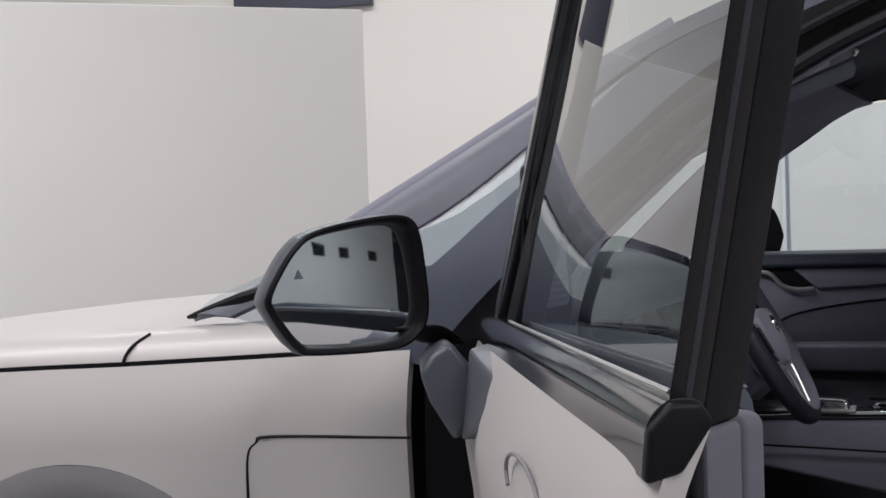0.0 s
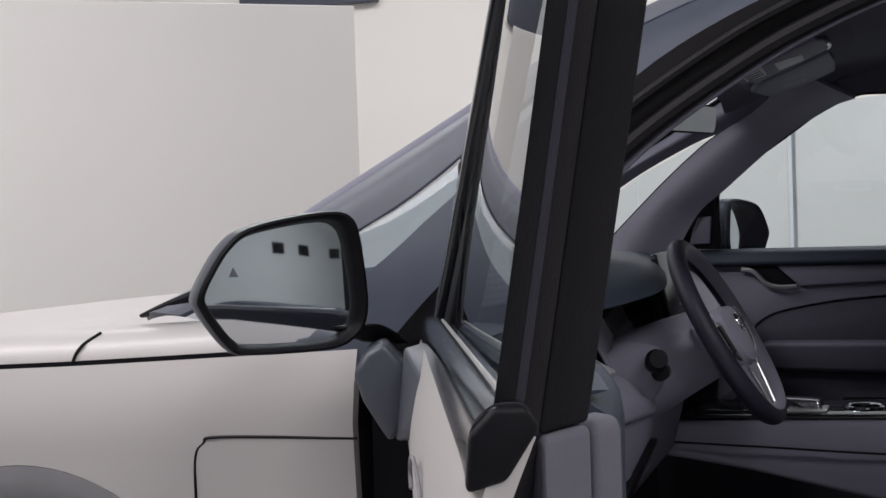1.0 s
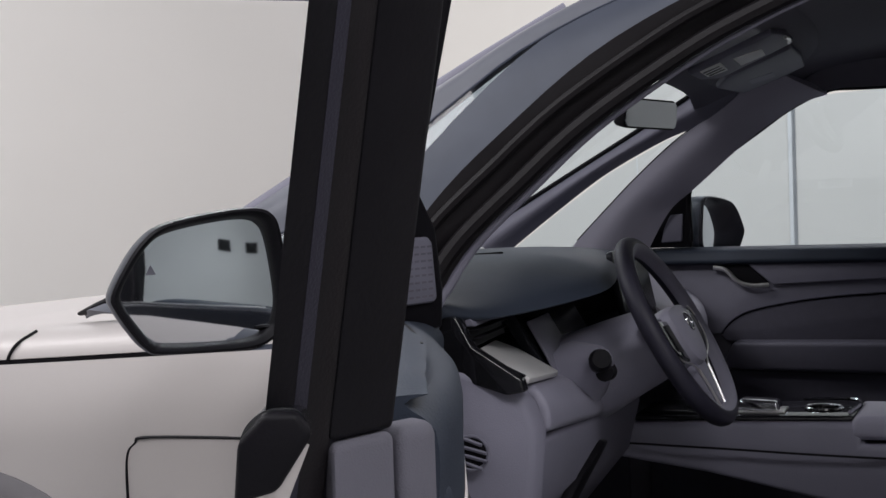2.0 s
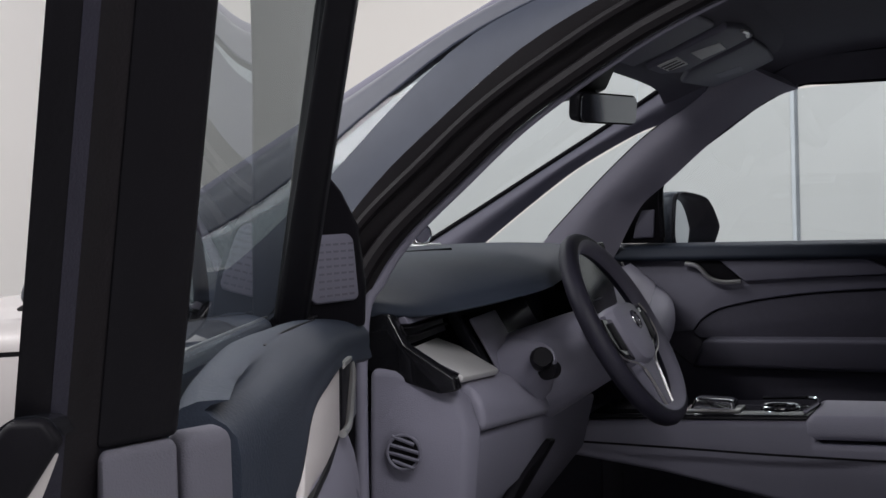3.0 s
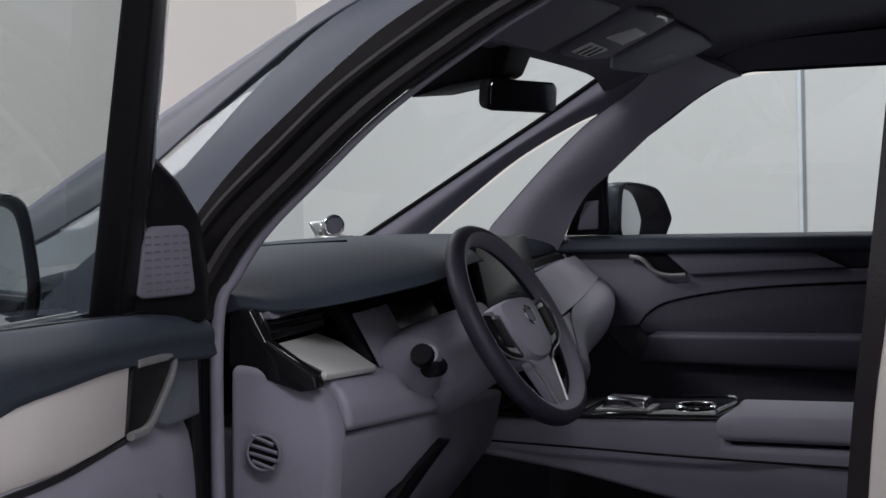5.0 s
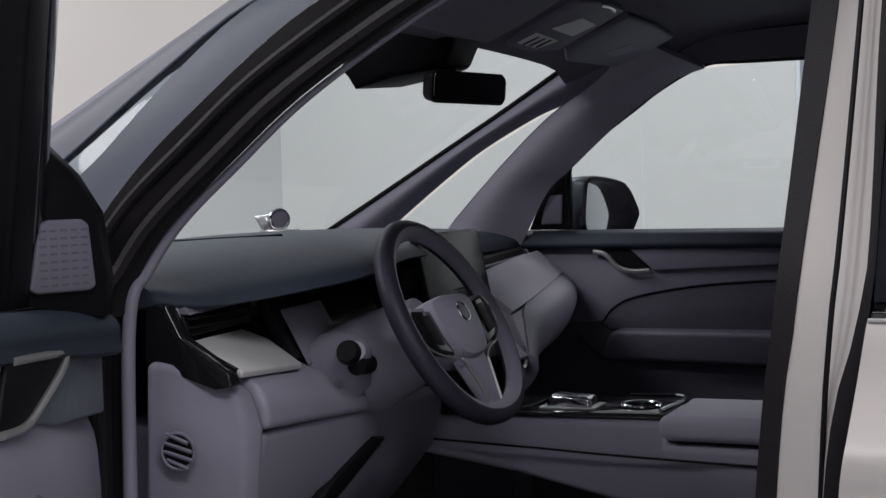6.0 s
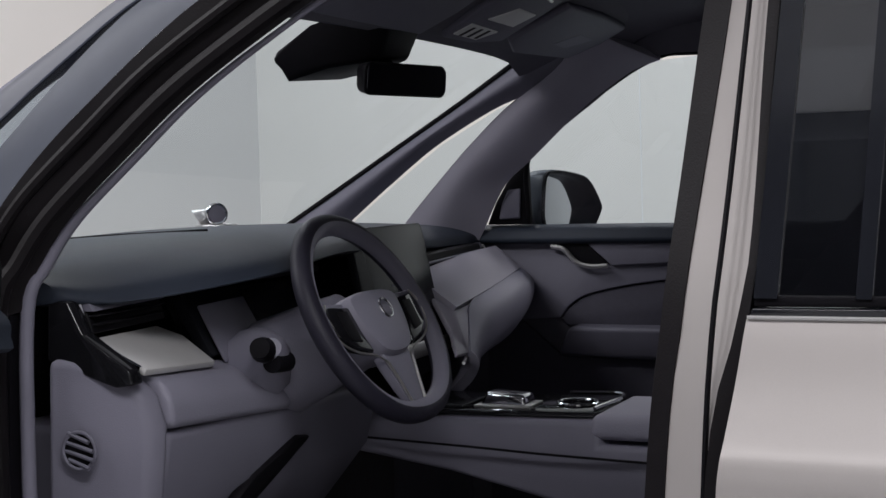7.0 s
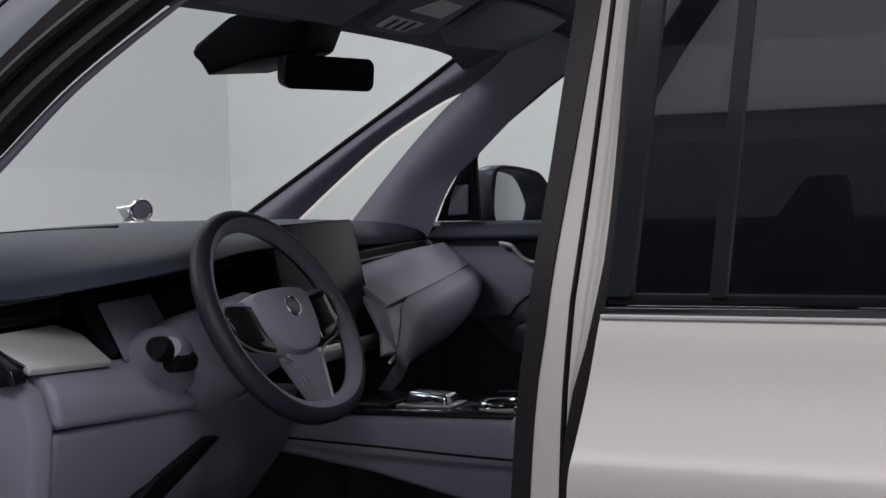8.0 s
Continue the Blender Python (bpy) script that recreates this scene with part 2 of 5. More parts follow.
# free-standing white partition beside the bonnet
PD, PN = Vector((-0.755, -0.656, 0)), Vector((0.656, -0.755, 0))
pc = Vector((-2.55, 2.16, 0))
screen_wall = part("partition", hexa([pc, pc + PD * 2.9, pc + PD * 2.9 - PN * 0.12, pc - PN * 0.12],
                                     [q + Vector((0, 0, 2.03)) for q in (pc, pc + PD * 2.9, pc + PD * 2.9 - PN * 0.12, pc - PN * 0.12)], 0.004), material("partition_paint", (0.87, 0.84, 0.80), 0.75, 0.0, 0.04, 1.3, 0.05, 60))
tagged(screen_wall, "white painted free-standing partition beside the car's bonnet", "partition")
tagged(part("wall_window", box(-5.3, -4.2, 6.43, 6.5, 2.72, 3.9, 0.01), DARKBEAM), "dark blue-grey high window band on the hall wall", "window", kind="structure")


# ---------------------------------------------------------------- car
car = tagged(new("car"), "champagne beige people carrier with its front door wide open", "car")

# side curves of the body, nose to tail; x runs to the tail, y to the far side
EDGE_A = [(-1.71, -0.808, 1.052), (-1.56, -0.825, 1.112), (-1.36, -0.82, 1.226), (-1.21, -0.797, 1.313), (-1.02, -0.765, 1.425), (-0.845, -0.74, 1.518), (-0.6, -0.72, 1.60), (-0.2, -0.71, 1.65)]
EDGE_B = [(-1.60, -0.872, 1.055), (-1.45, -0.88, 1.115), (-1.30, -0.874, 1.175), (-1.165, -0.862, 1.249), (-1.004, -0.832, 1.373), (-0.846, -0.803, 1.478), (-0.6, -0.775, 1.565), (-0.2, -0.765, 1.62)]
EDGE_C = [(-1.22, -0.945, 0.98), (-1.15, -0.935, 1.06), (-1.068, -0.924, 1.144), (-1.01, -0.90, 1.225), (-0.923, -0.877, 1.312), (-0.743, -0.836, 1.457), (-0.5, -0.81, 1.56), (-0.2, -0.80, 1.60)]
OPEN = [(-1.035, -0.90, 0.55), (-1.035, -0.90, 0.80), (-1.025, -0.90, 1.035), (-1.0, -0.885, 1.10), (-0.955, -0.87, 1.165), (-0.87, -0.85, 1.245), (-0.78, -0.83, 1.325), (-0.67, -0.81, 1.40), (-0.555, -0.795, 1.465), (-0.4, -0.785, 1.525), (-0.2, -0.78, 1.56), (0.0, -0.775, 1.57)]

# windscreen
def across(pts, bow, drop):
    """The same edge on both sides with the middle pushed to the nose."""
    out = []
    for (x, y, z) in pts:
        out.append([(x, y, z), (x - bow * 0.75, y * 0.5, z + drop), (x - bow, 0, z + drop * 1.3), (x - bow * 0.75, -y * 0.5, z + drop), (x, -y, z)])
    return out

ws = part("windscreen", sheet(across(EDGE_A[:6], 0.2, 0.015), 0.0, 24, 4), SCREENGLASS, car, "clear raked windscreen")
ws.visible_shadow = False

for side in (1, -1):
    f = (lambda q: q) if side == 1 else flip
    part("front_pillar" if side == 1 else "far_pillar", sheet([f(EDGE_A), f([((a[0] + b[0]) / 2 - 0.01, (a[1] + b[1]) / 2 - 0.012, (a[2] + b[2]) / 2 + 0.006) for a, b in zip(EDGE_A, EDGE_B)]), f(EDGE_B)], 0.012, 30, 3), PILLAR, car, "gloss dark outer windscreen pillar, wall reflection set as grey") if side == 1 else None
    if side == 1:
        part("pillar_trim", tube([(x + 0.005, y + 0.03, z + 0.0) for x, y, z in EDGE_A[1:6]], 0.02, 8, 12), GREY, car, "grey inner windscreen pillar trim")
        # quarter glass and the gloss cap over it share one skin
        low = resample(spline(EDGE_B, 6), 30)
        upp = resample(spline(EDGE_C, 6), 30)
        def skin(k, q):
            return low[k].lerp(upp[k], q) + Vector((0, -0.006 * math.sin(math.pi * q), 0))
        share = [float(np.interp(k, (0, 9, 17), (0.60, 0.46, 0.0))) for k in range(30)]
        q = part("quarter_glass", grid([[skin(k, share[k] * n / 3) for n in range(4)] for k in range(17)]), QUARTER, car, "clear slim front quarter glass")
        q.visible_shadow = False
        part("pillar_cap", grid([[skin(k, share[k] + (1 - share[k]) * n / 5) for n in range(6)] for k in range(30)]), CAPGLOSS, car, "gloss dark pillar cap, reflection set as blue-grey")
        part("quarter_frame", tube(EDGE_B, 0.0025, 4, 6), CAPGLOSS, car, "dark glass edge line")
    else:
        # the two pillars on the far side leave a slim triangle of glass between them
        a_top = [(-1.63, 0.792, 1.08), (-1.584, 0.787, 1.104), (-1.406, 0.765, 1.20), (-1.227, 0.743, 1.298), (-1.057, 0.722, 1.391), (-0.88, 0.699, 1.493), (-0.80, 0.69, 1.535)]
        a_low = [(-1.45, 0.79, 1.075), (-1.409, 0.785, 1.106), (-1.281, 0.765, 1.197), (-1.143, 0.745, 1.288), (-0.985, 0.727, 1.367), (-0.892, 0.719, 1.40), (-0.79, 0.705, 1.445)]
        a_mid = [((p[0] + r[0]) / 2 + 0.004, (p[1] + r[1]) / 2 - 0.03, (p[2] + r[2]) / 2) for p, r in zip(a_top, a_low)]
        part("far_pillar_trim", sheet([a_top, a_mid, a_low], 0.012, 30, 6), OVERHEAD, car, "grey inner windscreen pillar trim")
        part("screen_seal", tube([(x, y - 0.004, z + 0.002) for x, y, z in a_top], 0.006, 4, 8), BLACK, car, "black windscreen edge seal")
        q = part("quarter_glass", grid([[p, r] for p, r in zip([(x, y + 0.02, z) for x, y, z in a_low], [(-1.25, 0.83, 1.07), (-1.20, 0.82, 1.11), (-1.1, 0.80, 1.20), (-1.0, 0.78, 1.30), (-0.92, 0.77, 1.36), (-0.86, 0.76, 1.40), (-0.75, 0.74, 1.44)])]), GLASS, car, "clear triangular front quarter glass")
        q.visible_shadow = False

part("cowl_corner", tube([(-1.715, -0.812, 1.05), (-1.66, -0.832, 1.062), (-1.58, -0.85, 1.082), (-1.50, -0.858, 1.102)], [0.005, 0.014, 0.022, 0.022], 6, 12, squash=0.7), BLACK, car, "black corner of the windscreen cowl")
# door opening on the near side: frame, seal and inner trim
mid = [((a[0] + b[0]) / 2, (a[1] + b[1]) / 2 - 0.006, (a[2] + b[2]) / 2) for a, b in zip(resample(EDGE_C, 12), resample(OPEN[2:], 12))]
part("door_aperture_frame", sheet([EDGE_C, mid, OPEN[2:]], 0.03, 40, 4), RUBBER, car, "dark rubber-lined front door frame")
part("aperture_seal", tube([(x - 0.012, y - 0.03, z + 0.004) for x, y, z in OPEN], 0.013, 6, 8), RUBBER, car, "black rubber door seal")
part("aperture_seal", tube([(x - 0.05, y - 0.035, z + 0.03) for x, y, z in OPEN[2:]], 0.009, 6, 8), RUBBER, car)
part("aperture_trim", tube([(x + 0.003, y + 0.010, z - 0.002) for x, y, z in OPEN], [0.011, 0.010, 0.008, 0.006, 0.004, 0.003, 0.003], 6, 10), GREY, car, "grey edge trim of the door opening")
part("hinge_pillar", sheet([[(-1.23, -0.93, 0.4), (-1.23, -0.93, 0.7), (-1.22, -0.945, 0.98)], [(-1.13, -0.925, 0.4), (-1.13, -0.925, 0.7), (-1.12, -0.935, 1.03)], [(-1.045, -0.92, 0.4), (-1.045, -0.92, 0.7), (-1.03, -0.915, 1.03)]], 0.03, 12, 3), BLACK, car)

# wing, bonnet
HOODLINE = [(-3.0, -0.80, 0.87), (-2.6, -0.88, 0.925), (-2.03, -0.925, 0.962), (-1.78, -0.93, 0.974), (-1.5, -0.935, 0.99), (-1.245, -0.939, 1.005)]
def down(pts, dy, dz):
    return [(x, y + dy, z + dz) for x, y, z in pts]
ARCHC, ARCHR = (-1.87, 0.42), 0.385
cols = []
for p in resample(spline(HOODLINE, 6), 60):
    bottom = 0.32
    dx = p.x - ARCHC[0]
    if abs(dx) < ARCHR:
        bottom = max(bottom, ARCHC[1] + math.sqrt(ARCHR ** 2 - dx * dx))
    col = [p.copy()]
    top = p.z
    for k in range(1, 13):
        f = k / 12
        z = top + (bottom - top) * f
        h = top - z
        bulge = -0.03 * math.sin(min(1, h / 0.13) * math.pi / 2) + 0.02 * max(0, (h - 0.13) / 0.3) 
        col.append(Vector((p.x, p.y + bulge, z)))
    cols.append(col)
wing = grid(cols)
bmesh.ops.recalc_face_normals(wing, faces=wing.faces)
bmesh.ops.solidify(wing, geom=wing.faces, thickness=0.02)
wing = part("front_wing", wing, PAINT, car, "champagne metallic front wing with a wheel arch")
rows = []
for p in resample(spline(HOODLINE, 6), 44):
    k = min(1.0, max(0.0, (-1.75 - p.x) / 0.2))
    inner = 0.0 if k >= 1 else 0.62 * (1 - k)
    half = [(p.y + 0.005, p.z + 0.008), (p.y + 0.008, p.z + 0.018), (p.y + 0.02, p.z + 0.036), (p.y + 0.05, p.z + 0.052), (p.y + 0.10, p.z + 0.058), (p.y + 0.18, p.z + 0.062), (p.y * 0.5, p.z + 0.068), (0, p.z + 0.072)]
    rows.append([(p.x, y, z - (0.06 * (1 - k) if n > 4 else 0)) for n, (y, z) in enumerate(half)] + [(p.x, -y, z - (0.06 * (1 - k) if n < 3 else 0)) for n, (y, z) in enumerate(reversed(half[:-1]))])
bon = grid(rows)
bmesh.ops.recalc_face_normals(bon, faces=bon.faces)
bmesh.ops.solidify(bon, geom=bon.faces, thickness=0.008)
bon = part("bonnet", bon, PAINT, car, "champagne metallic clamshell bonnet", angle=60)
part("bonnet_cut", tube([(-1.782, -0.929, 0.98), (-1.778, -0.923, 0.995), (-1.768, -0.912, 1.011), (-1.752, -0.885, 1.027)], 0.0028, 5, 6), BLACK, bon)
part("front_wing", sheet([flip(HOODLINE), flip(down(HOODLINE, -0.03, -0.2)), flip(down(HOODLINE, 0.0, -0.6))], 0.02, 20, 3), PAINT, car)
part("wing_gap", tube(down(HOODLINE, 0.012, 0.003), 0.006, 6, 6), BLACK, car, "dark shut line under the bonnet")

# roof
rows = []
for x, z, hw in ((-0.9, 1.535, 0.73), (-0.5, 1.62, 0.75), (0.2, 1.69, 0.77), (1.2, 1.71, 0.77), (2.1, 1.67, 0.75)):
    rows.append([(x, -hw, z - 0.05), (x, -hw * 0.8, z), (x, 0, z + 0.02), (x, hw * 0.8, z), (x, hw, z - 0.05)])
part("roof", sheet(rows, 0.02, 20, 4), PAINT, car, "champagne metallic roof skin")
rows = []
for x, z, hw in ((-0.9, 1.485, 0.68), (-0.72, 1.53, 0.72), (-0.45, 1.575, 0.78), (0.2, 1.60, 0.80), (1.2, 1.61, 0.80), (2.1, 1.58, 0.78)):
    rows.append([(x, -hw, z - 0.035), (x, -hw * 0.82, z), (x, 0, z + 0.01), (x, hw * 0.82, z), (x, hw, z - 0.035)])
part("headliner", sheet(rows, 0.012, 20, 4), HEADLINER, car, "dark grey cloth headliner")
part("tail_panel", box(2.1, 2.14, -0.9, 0.9, 0.3, 1.66, 0.01), PAINT, car)
part("cabin_floor", box(-1.3, 2.1, -0.93, 0.93, 0.30, 0.36, 0.005), CARPET, car, "dark carpeted cabin floor")
part("bulkhead", box(-1.42, -1.36, -0.88, 0.88, 0.3, 1.02, 0.005), CARPET, car)


def xprism(profile, x0, x1, width=0.004, seg=3):
    """A solid: an outline in y and z drawn out along x."""
    return hexa([(x0, y, z) for y, z in profile], [(x1, y, z) for y, z in profile], width, seg)


def disc(centre, normal, r, thick, sides=24, width=0.002):
    n = Vector(normal).normalized()
    a = n.orthogonal().normalized()
    b = n.cross(a)
    c = Vector(centre)
    ring = [c + r * (math.cos(t) * a + math.sin(t) * b) for t in [2 * math.pi * k / sides for k in range(sides)]]
    return hexa(ring, [q + n * thick for q in ring], width, 2)


def ring(centre, normal, r, tube_r, sides=28):
    n = Vector(normal).normalized()
    a = n.orthogonal().normalized()
    b = n.cross(a)
    c = Vector(centre)
    return tube([c + r * (math.cos(t) * a + math.sin(t) * b) for t in [2 * math.pi * k / sides for k in range(sides)]], tube_r, 1, 8, True, smooth=False)


# ---------------------------------------------------------------- centre pillar and sliding door
BP = [(0.30, -0.985), (0.86, -0.985), (1.03, -0.975), (1.10, -0.962), (1.20, -0.930), (1.37, -0.882), (1.58, -0.82)]
def strip(name, left, right, dy, mat, label="", thick=0.02, dy2=None):
    """An upright strip on the body's side between two lines of x over z; dy, dy2: how far in its two edges lie."""
    rows = []
    for line, d in ((left, dy), (right, dy if dy2 is None else dy2)):
        rows.append([(np.interp(z, [q[0] for q in line], [q[1] for q in line]), y + d, z) for z, y in BP])
    return part(name, sheet(rows, thick, 30, 3), mat, car, label)

L0 = [(0.3, -0.18), (0.86, -0.14), (1.03, -0.122), (1.15, -0.111), (1.41, -0.089), (1.6, -0.072)]
L1 = [(0.3, -0.15), (0.86, -0.117), (1.03, -0.098), (1.2, -0.080), (1.37, -0.061), (1.6, -0.04)]
L2 = [(0.3, -0.075), (0.87, -0.050), (0.97, -0.030), (1.05, -0.014), (1.11, -0.003), (1.37, 0.003), (1.6, 0.016)]
L3 = [(0.3, -0.045), (0.87, -0.028), (1.05, -0.001), (1.07, 0.004), (1.37, 0.017), (1.6, 0.03)]
GROOVE = [(0.3, -0.08), (0.868, -0.056), (0.97, -0.051), (1.05, -0.045), (1.11, -0.039), (1.37, -0.023), (1.6, -0.01)]
def shift(line, d):
    return [(z, x + d) for z, x in line]
strip("centre_pillar_seal", L0, shift(L1, 0.002), 0.105, RUBBER, "black rubber seal down the centre pillar", 0.03, 0.095)
strip("centre_pillar", L1, L2, 0.10, PAINT, "champagne metallic centre pillar", 0.03, 0.03)
strip("pillar_groove", shift(GROOVE, -0.002), shift(GROOVE, 0.002), 0.034, BLACK, "", 0.004, 0.031)
strip("pillar_gap", shift(L2, 0.001), L3, 0.012, RUBBER, "dark gap beside the sliding door", 0.03, 0.012)

rear = part("sliding_door", sheet([[(x, y, z) for x in (np.interp(z, [q[0] for q in L3], [q[1] for q in L3]), 0.2, 0.5, 0.9, 1.4)] for y, z in
            ((-0.985, 0.32), (-1.0, 0.7), (-1.010, 0.80), (-1.008, 0.86), (-1.012, 0.885), (-1.012, 0.908), (-1.004, 0.925), (-0.985, 0.98), (-0.976, 1.03), (-0.971, 1.05))], 0.02, 24, 3), PAINT, car, "champagne metallic sliding rear door")
def line_x(z):
    return float(np.interp(z, [q[0] for q in L3], [q[1] for q in L3]))
part("belt_moulding", hexa([(0.001, -0.972, 1.05), (1.4, -0.972, 1.05), (1.4, -0.975, 1.0625), (0.005, -0.975, 1.060)], [(0.001, -0.94, 1.05), (1.4, -0.94, 1.05), (1.4, -0.94, 1.0625), (0.005, -0.94, 1.060)], 0.002), GLOSS, rear, "gloss black belt moulding")
part("belt_seal", hexa([(0.005, -0.966, 1.061), (1.4, -0.966, 1.0635), (1.4, -0.966, 1.073), (0.007, -0.966, 1.073)], [(0.005, -0.94, 1.061), (1.4, -0.94, 1.0635), (1.4, -0.935, 1.073), (0.007, -0.935, 1.073)], 0.002), BLACK, rear)
part("chrome_line", tube([(0.0, -0.973, 1.0505), (0.7, -0.973, 1.0505), (1.4, -0.973, 1.0505)], 0.0022, 2, 6), SATIN, rear)
def side_y(z):
    return float(np.interp(z, [q[0] for q in BP], [q[1] for q in BP]))
def window_pane(name, x0, x1, mat, parent, dy=0.004):
    rows = [[(x0 + 0.05 * (z - 1.07), side_y(z) + dy, z), ((x0 + x1) / 2, side_y(z) + dy, z), (x1 + 0.05 * (z - 1.07), side_y(z) + dy, z)] for z in (1.07, 1.2, 1.37, 1.5)]
    return part(name, sheet(rows, 0.0, 8, 3), mat, parent, "dark privacy window glass")
window_pane("window_pane", 0.025, 0.111, PRIVACY, rear)
window_pane("window_pane", 0.121, 1.38, PRIVACY, rear)
part("window_divider", sheet([[(0.108 + 0.05 * (z - 1.07), side_y(z) - 0.001, z) for z in (1.07, 1.2, 1.37, 1.52)], [(0.124 + 0.05 * (z - 1.07), side_y(z) - 0.001, z) for z in (1.07, 1.2, 1.37, 1.52)]], 0.012, 10, 2), GLOSS, rear, "slim gloss black window divider")
part("window_frame", sheet([[(0.006 + 0.05 * (z - 1.07), side_y(z) - 0.002, z) for z in (1.07, 1.2, 1.37, 1.52)], [(0.03 + 0.05 * (z - 1.07), side_y(z) - 0.002, z) for z in (1.07, 1.2, 1.37, 1.52)]], 0.012, 10, 2), GLOSS, rear)
# black bar behind the tinted glass, in place of a dark reflection on it
part("reflection_bar", tube([(0.20, -0.86, 1.44), (0.15, -0.86, 1.36), (0.105, -0.865, 1.27)], 0.014, 6, 8, squash=0.5), BLACK, car, "black bar standing in for a dark reflection in the rear glass")
part("rear_side", sheet([[(1.4, side_y(z) , z) for z in (0.32, 0.9, 1.05, 1.3, 1.6)], [(2.1, side_y(z) + 0.03, z) for z in (0.32, 0.9, 1.05, 1.3, 1.6)]], 0.02, 10, 2), PAINT, car)
part("roof_rail", sheet([[(-0.3, -0.79, 1.56), (0.5, -0.83, 1.56), (2.1, -0.82, 1.55)], [(-0.3, -0.77, 1.64), (0.5, -0.78, 1.66), (2.1, -0.76, 1.64)]], 0.02, 10, 2), PAINT, car)
part("far_side_rear", sheet([[(0.02, 0.97, 0.32), (2.1, 0.95, 0.32)], [(0.02, 0.96, 1.05), (2.1, 0.94, 1.05)], [(0.05, 0.80, 1.62), (2.1, 0.78, 1.62)]], 0.03, 10, 4), HEADLINER, car)

# ---------------------------------------------------------------- far side: door, glass, pillar trim, mirror
DOOR_PILLAR = [(-1.265, 0.793, 1.085), (-1.241, 0.788, 1.111), (-1.155, 0.771, 1.193), (-1.071, 0.756, 1.271), (-0.975, 0.74, 1.352), (-0.905, 0.73, 1.401), (-0.80, 0.70, 1.47), (-0.72, 0.67, 1.55)]
DOOR_EDGE = [(-1.085, 0.85, 1.055), (-1.072, 0.847, 1.076), (-1.0, 0.823, 1.196), (-0.923, 0.81, 1.259), (-0.784, 0.787, 1.373), (-0.70, 0.776, 1.43), (-0.64, 0.77, 1.464), (-0.58, 0.765, 1.48)]
part("door_pillar_trim", sheet([DOOR_PILLAR, [((a[0] + b[0]) / 2 - 0.01, (a[1] + b[1]) / 2 - 0.022, (a[2] + b[2]) / 2) for a, b in zip(DOOR_PILLAR, DOOR_EDGE)], DOOR_EDGE], 0.02, 28, 6), SHELF, car, "grey inner door pillar trim")
part("pillar_joint", tube([(x, y - 0.004, z) for x, y, z in DOOR_PILLAR[1:6]], 0.0028, 6, 6), BLACK, car, "dark joint beside the pillar trim")
part("window_rail", sheet([[(-0.92, 0.82, 1.28), (-0.79, 0.80, 1.368), (-0.605, 0.772, 1.474), (-0.45, 0.77, 1.484), (0.1, 0.77, 1.478)], [(-0.88, 0.755, 1.36), (-0.74, 0.745, 1.44), (-0.60, 0.74, 1.53), (-0.45, 0.745, 1.55), (0.1, 0.75, 1.56)]], 0.02, 28, 3), HEADLINER, car, "dark trim over the far window")
part("window_seal", tube([(-0.945, 0.84, 1.10), (-0.935, 0.832, 1.258), (-0.80, 0.803, 1.357), (-0.605, 0.775, 1.467), (-0.45, 0.774, 1.478), (0.1, 0.774, 1.472)], 0.007, 8, 8), BLACK, car, "black window seal")
part("kick_panel", box(-1.45, -1.14, 0.88, 0.93, 0.3, 1.04, 0.004), DARKFAB, car)
far = part("far_door", xprism([(0.90, 0.34), (0.955, 0.34), (0.965, 0.9), (0.93, 1.07), (0.90, 1.07), (0.885, 0.9)], -1.16, 0.02, 0.006), HEADLINER, car, "grey trimmed closed far front door")
fg = part("window_pane", sheet([[(-0.94, 0.885, 1.07), (0.02, 0.885, 1.07)], [(-0.94, 0.835, 1.26), (0.02, 0.835, 1.26)], [(-0.7, 0.79, 1.46), (0.02, 0.783, 1.50)]], 0.0, 8, 4), GLASS, far, "clear side window glass")
fg.visible_shadow = False
part("belt_pad", xprism([(0.83, 1.045), (0.845, 1.075), (0.87, 1.084), (0.91, 1.082), (0.91, 1.04), (0.845, 1.035)], -1.08, 0.02, 0.008), NAVY, far, "dark navy padded window ledge")
def on_far(pts, y0, thick=0.012, w=0.004):
    return hexa([(x, y0, z) for x, z in pts], [(x, y0 + thick, z) for x, z in pts], w)
part("trim_strip", on_far([(-0.805, 1.042), (-0.50, 1.044), (-0.43, 1.036), (-0.355, 0.998), (-0.55, 0.990), (-0.735, 0.981)], 0.848, 0.03), OVERHEAD, far, "grey decorative strip")
CURVE = [(q.x, q.y) for q in spline([Vector(p) for p in ((-0.875, 0.85, 0), (-0.845, 0.885, 0), (-0.78, 0.915, 0), (-0.60, 0.945, 0), (-0.32, 0.961, 0), (0.02, 0.964, 0))], 4)]
part("upper_trim", on_far([(-1.08, 1.043), (-0.90, 1.040), (-0.80, 0.985), (-0.35, 0.995), (0.02, 0.995)] + [(x, z + 0.002) for x, z in reversed(CURVE)] + [(-1.08, 0.84)], 0.862, 0.03, 0.003), OVERHEAD, far, "grey upper door trim")
part("handle_recess", on_far([(-0.875, 1.038), (-0.80, 1.038), (-0.745, 0.985), (-0.80, 0.983), (-0.845, 1.0)], 0.852, 0.02), BLACK, far)
part("door_pull", tube([(-0.888, 0.845, 1.030), (-0.855, 0.842, 1.022), (-0.825, 0.842, 0.992), (-0.79, 0.842, 0.981), (-0.745, 0.846, 0.982)], 0.006, 6, 8), SATIN, far, "satin silver inner door pull")
part("fabric_insert", on_far([(x, z - 0.002) for x, z in CURVE] + [(0.02, 0.832), (-0.86, 0.832)], 0.868, 0.02, 0.003), DARKFAB, far, "dark fabric door insert")
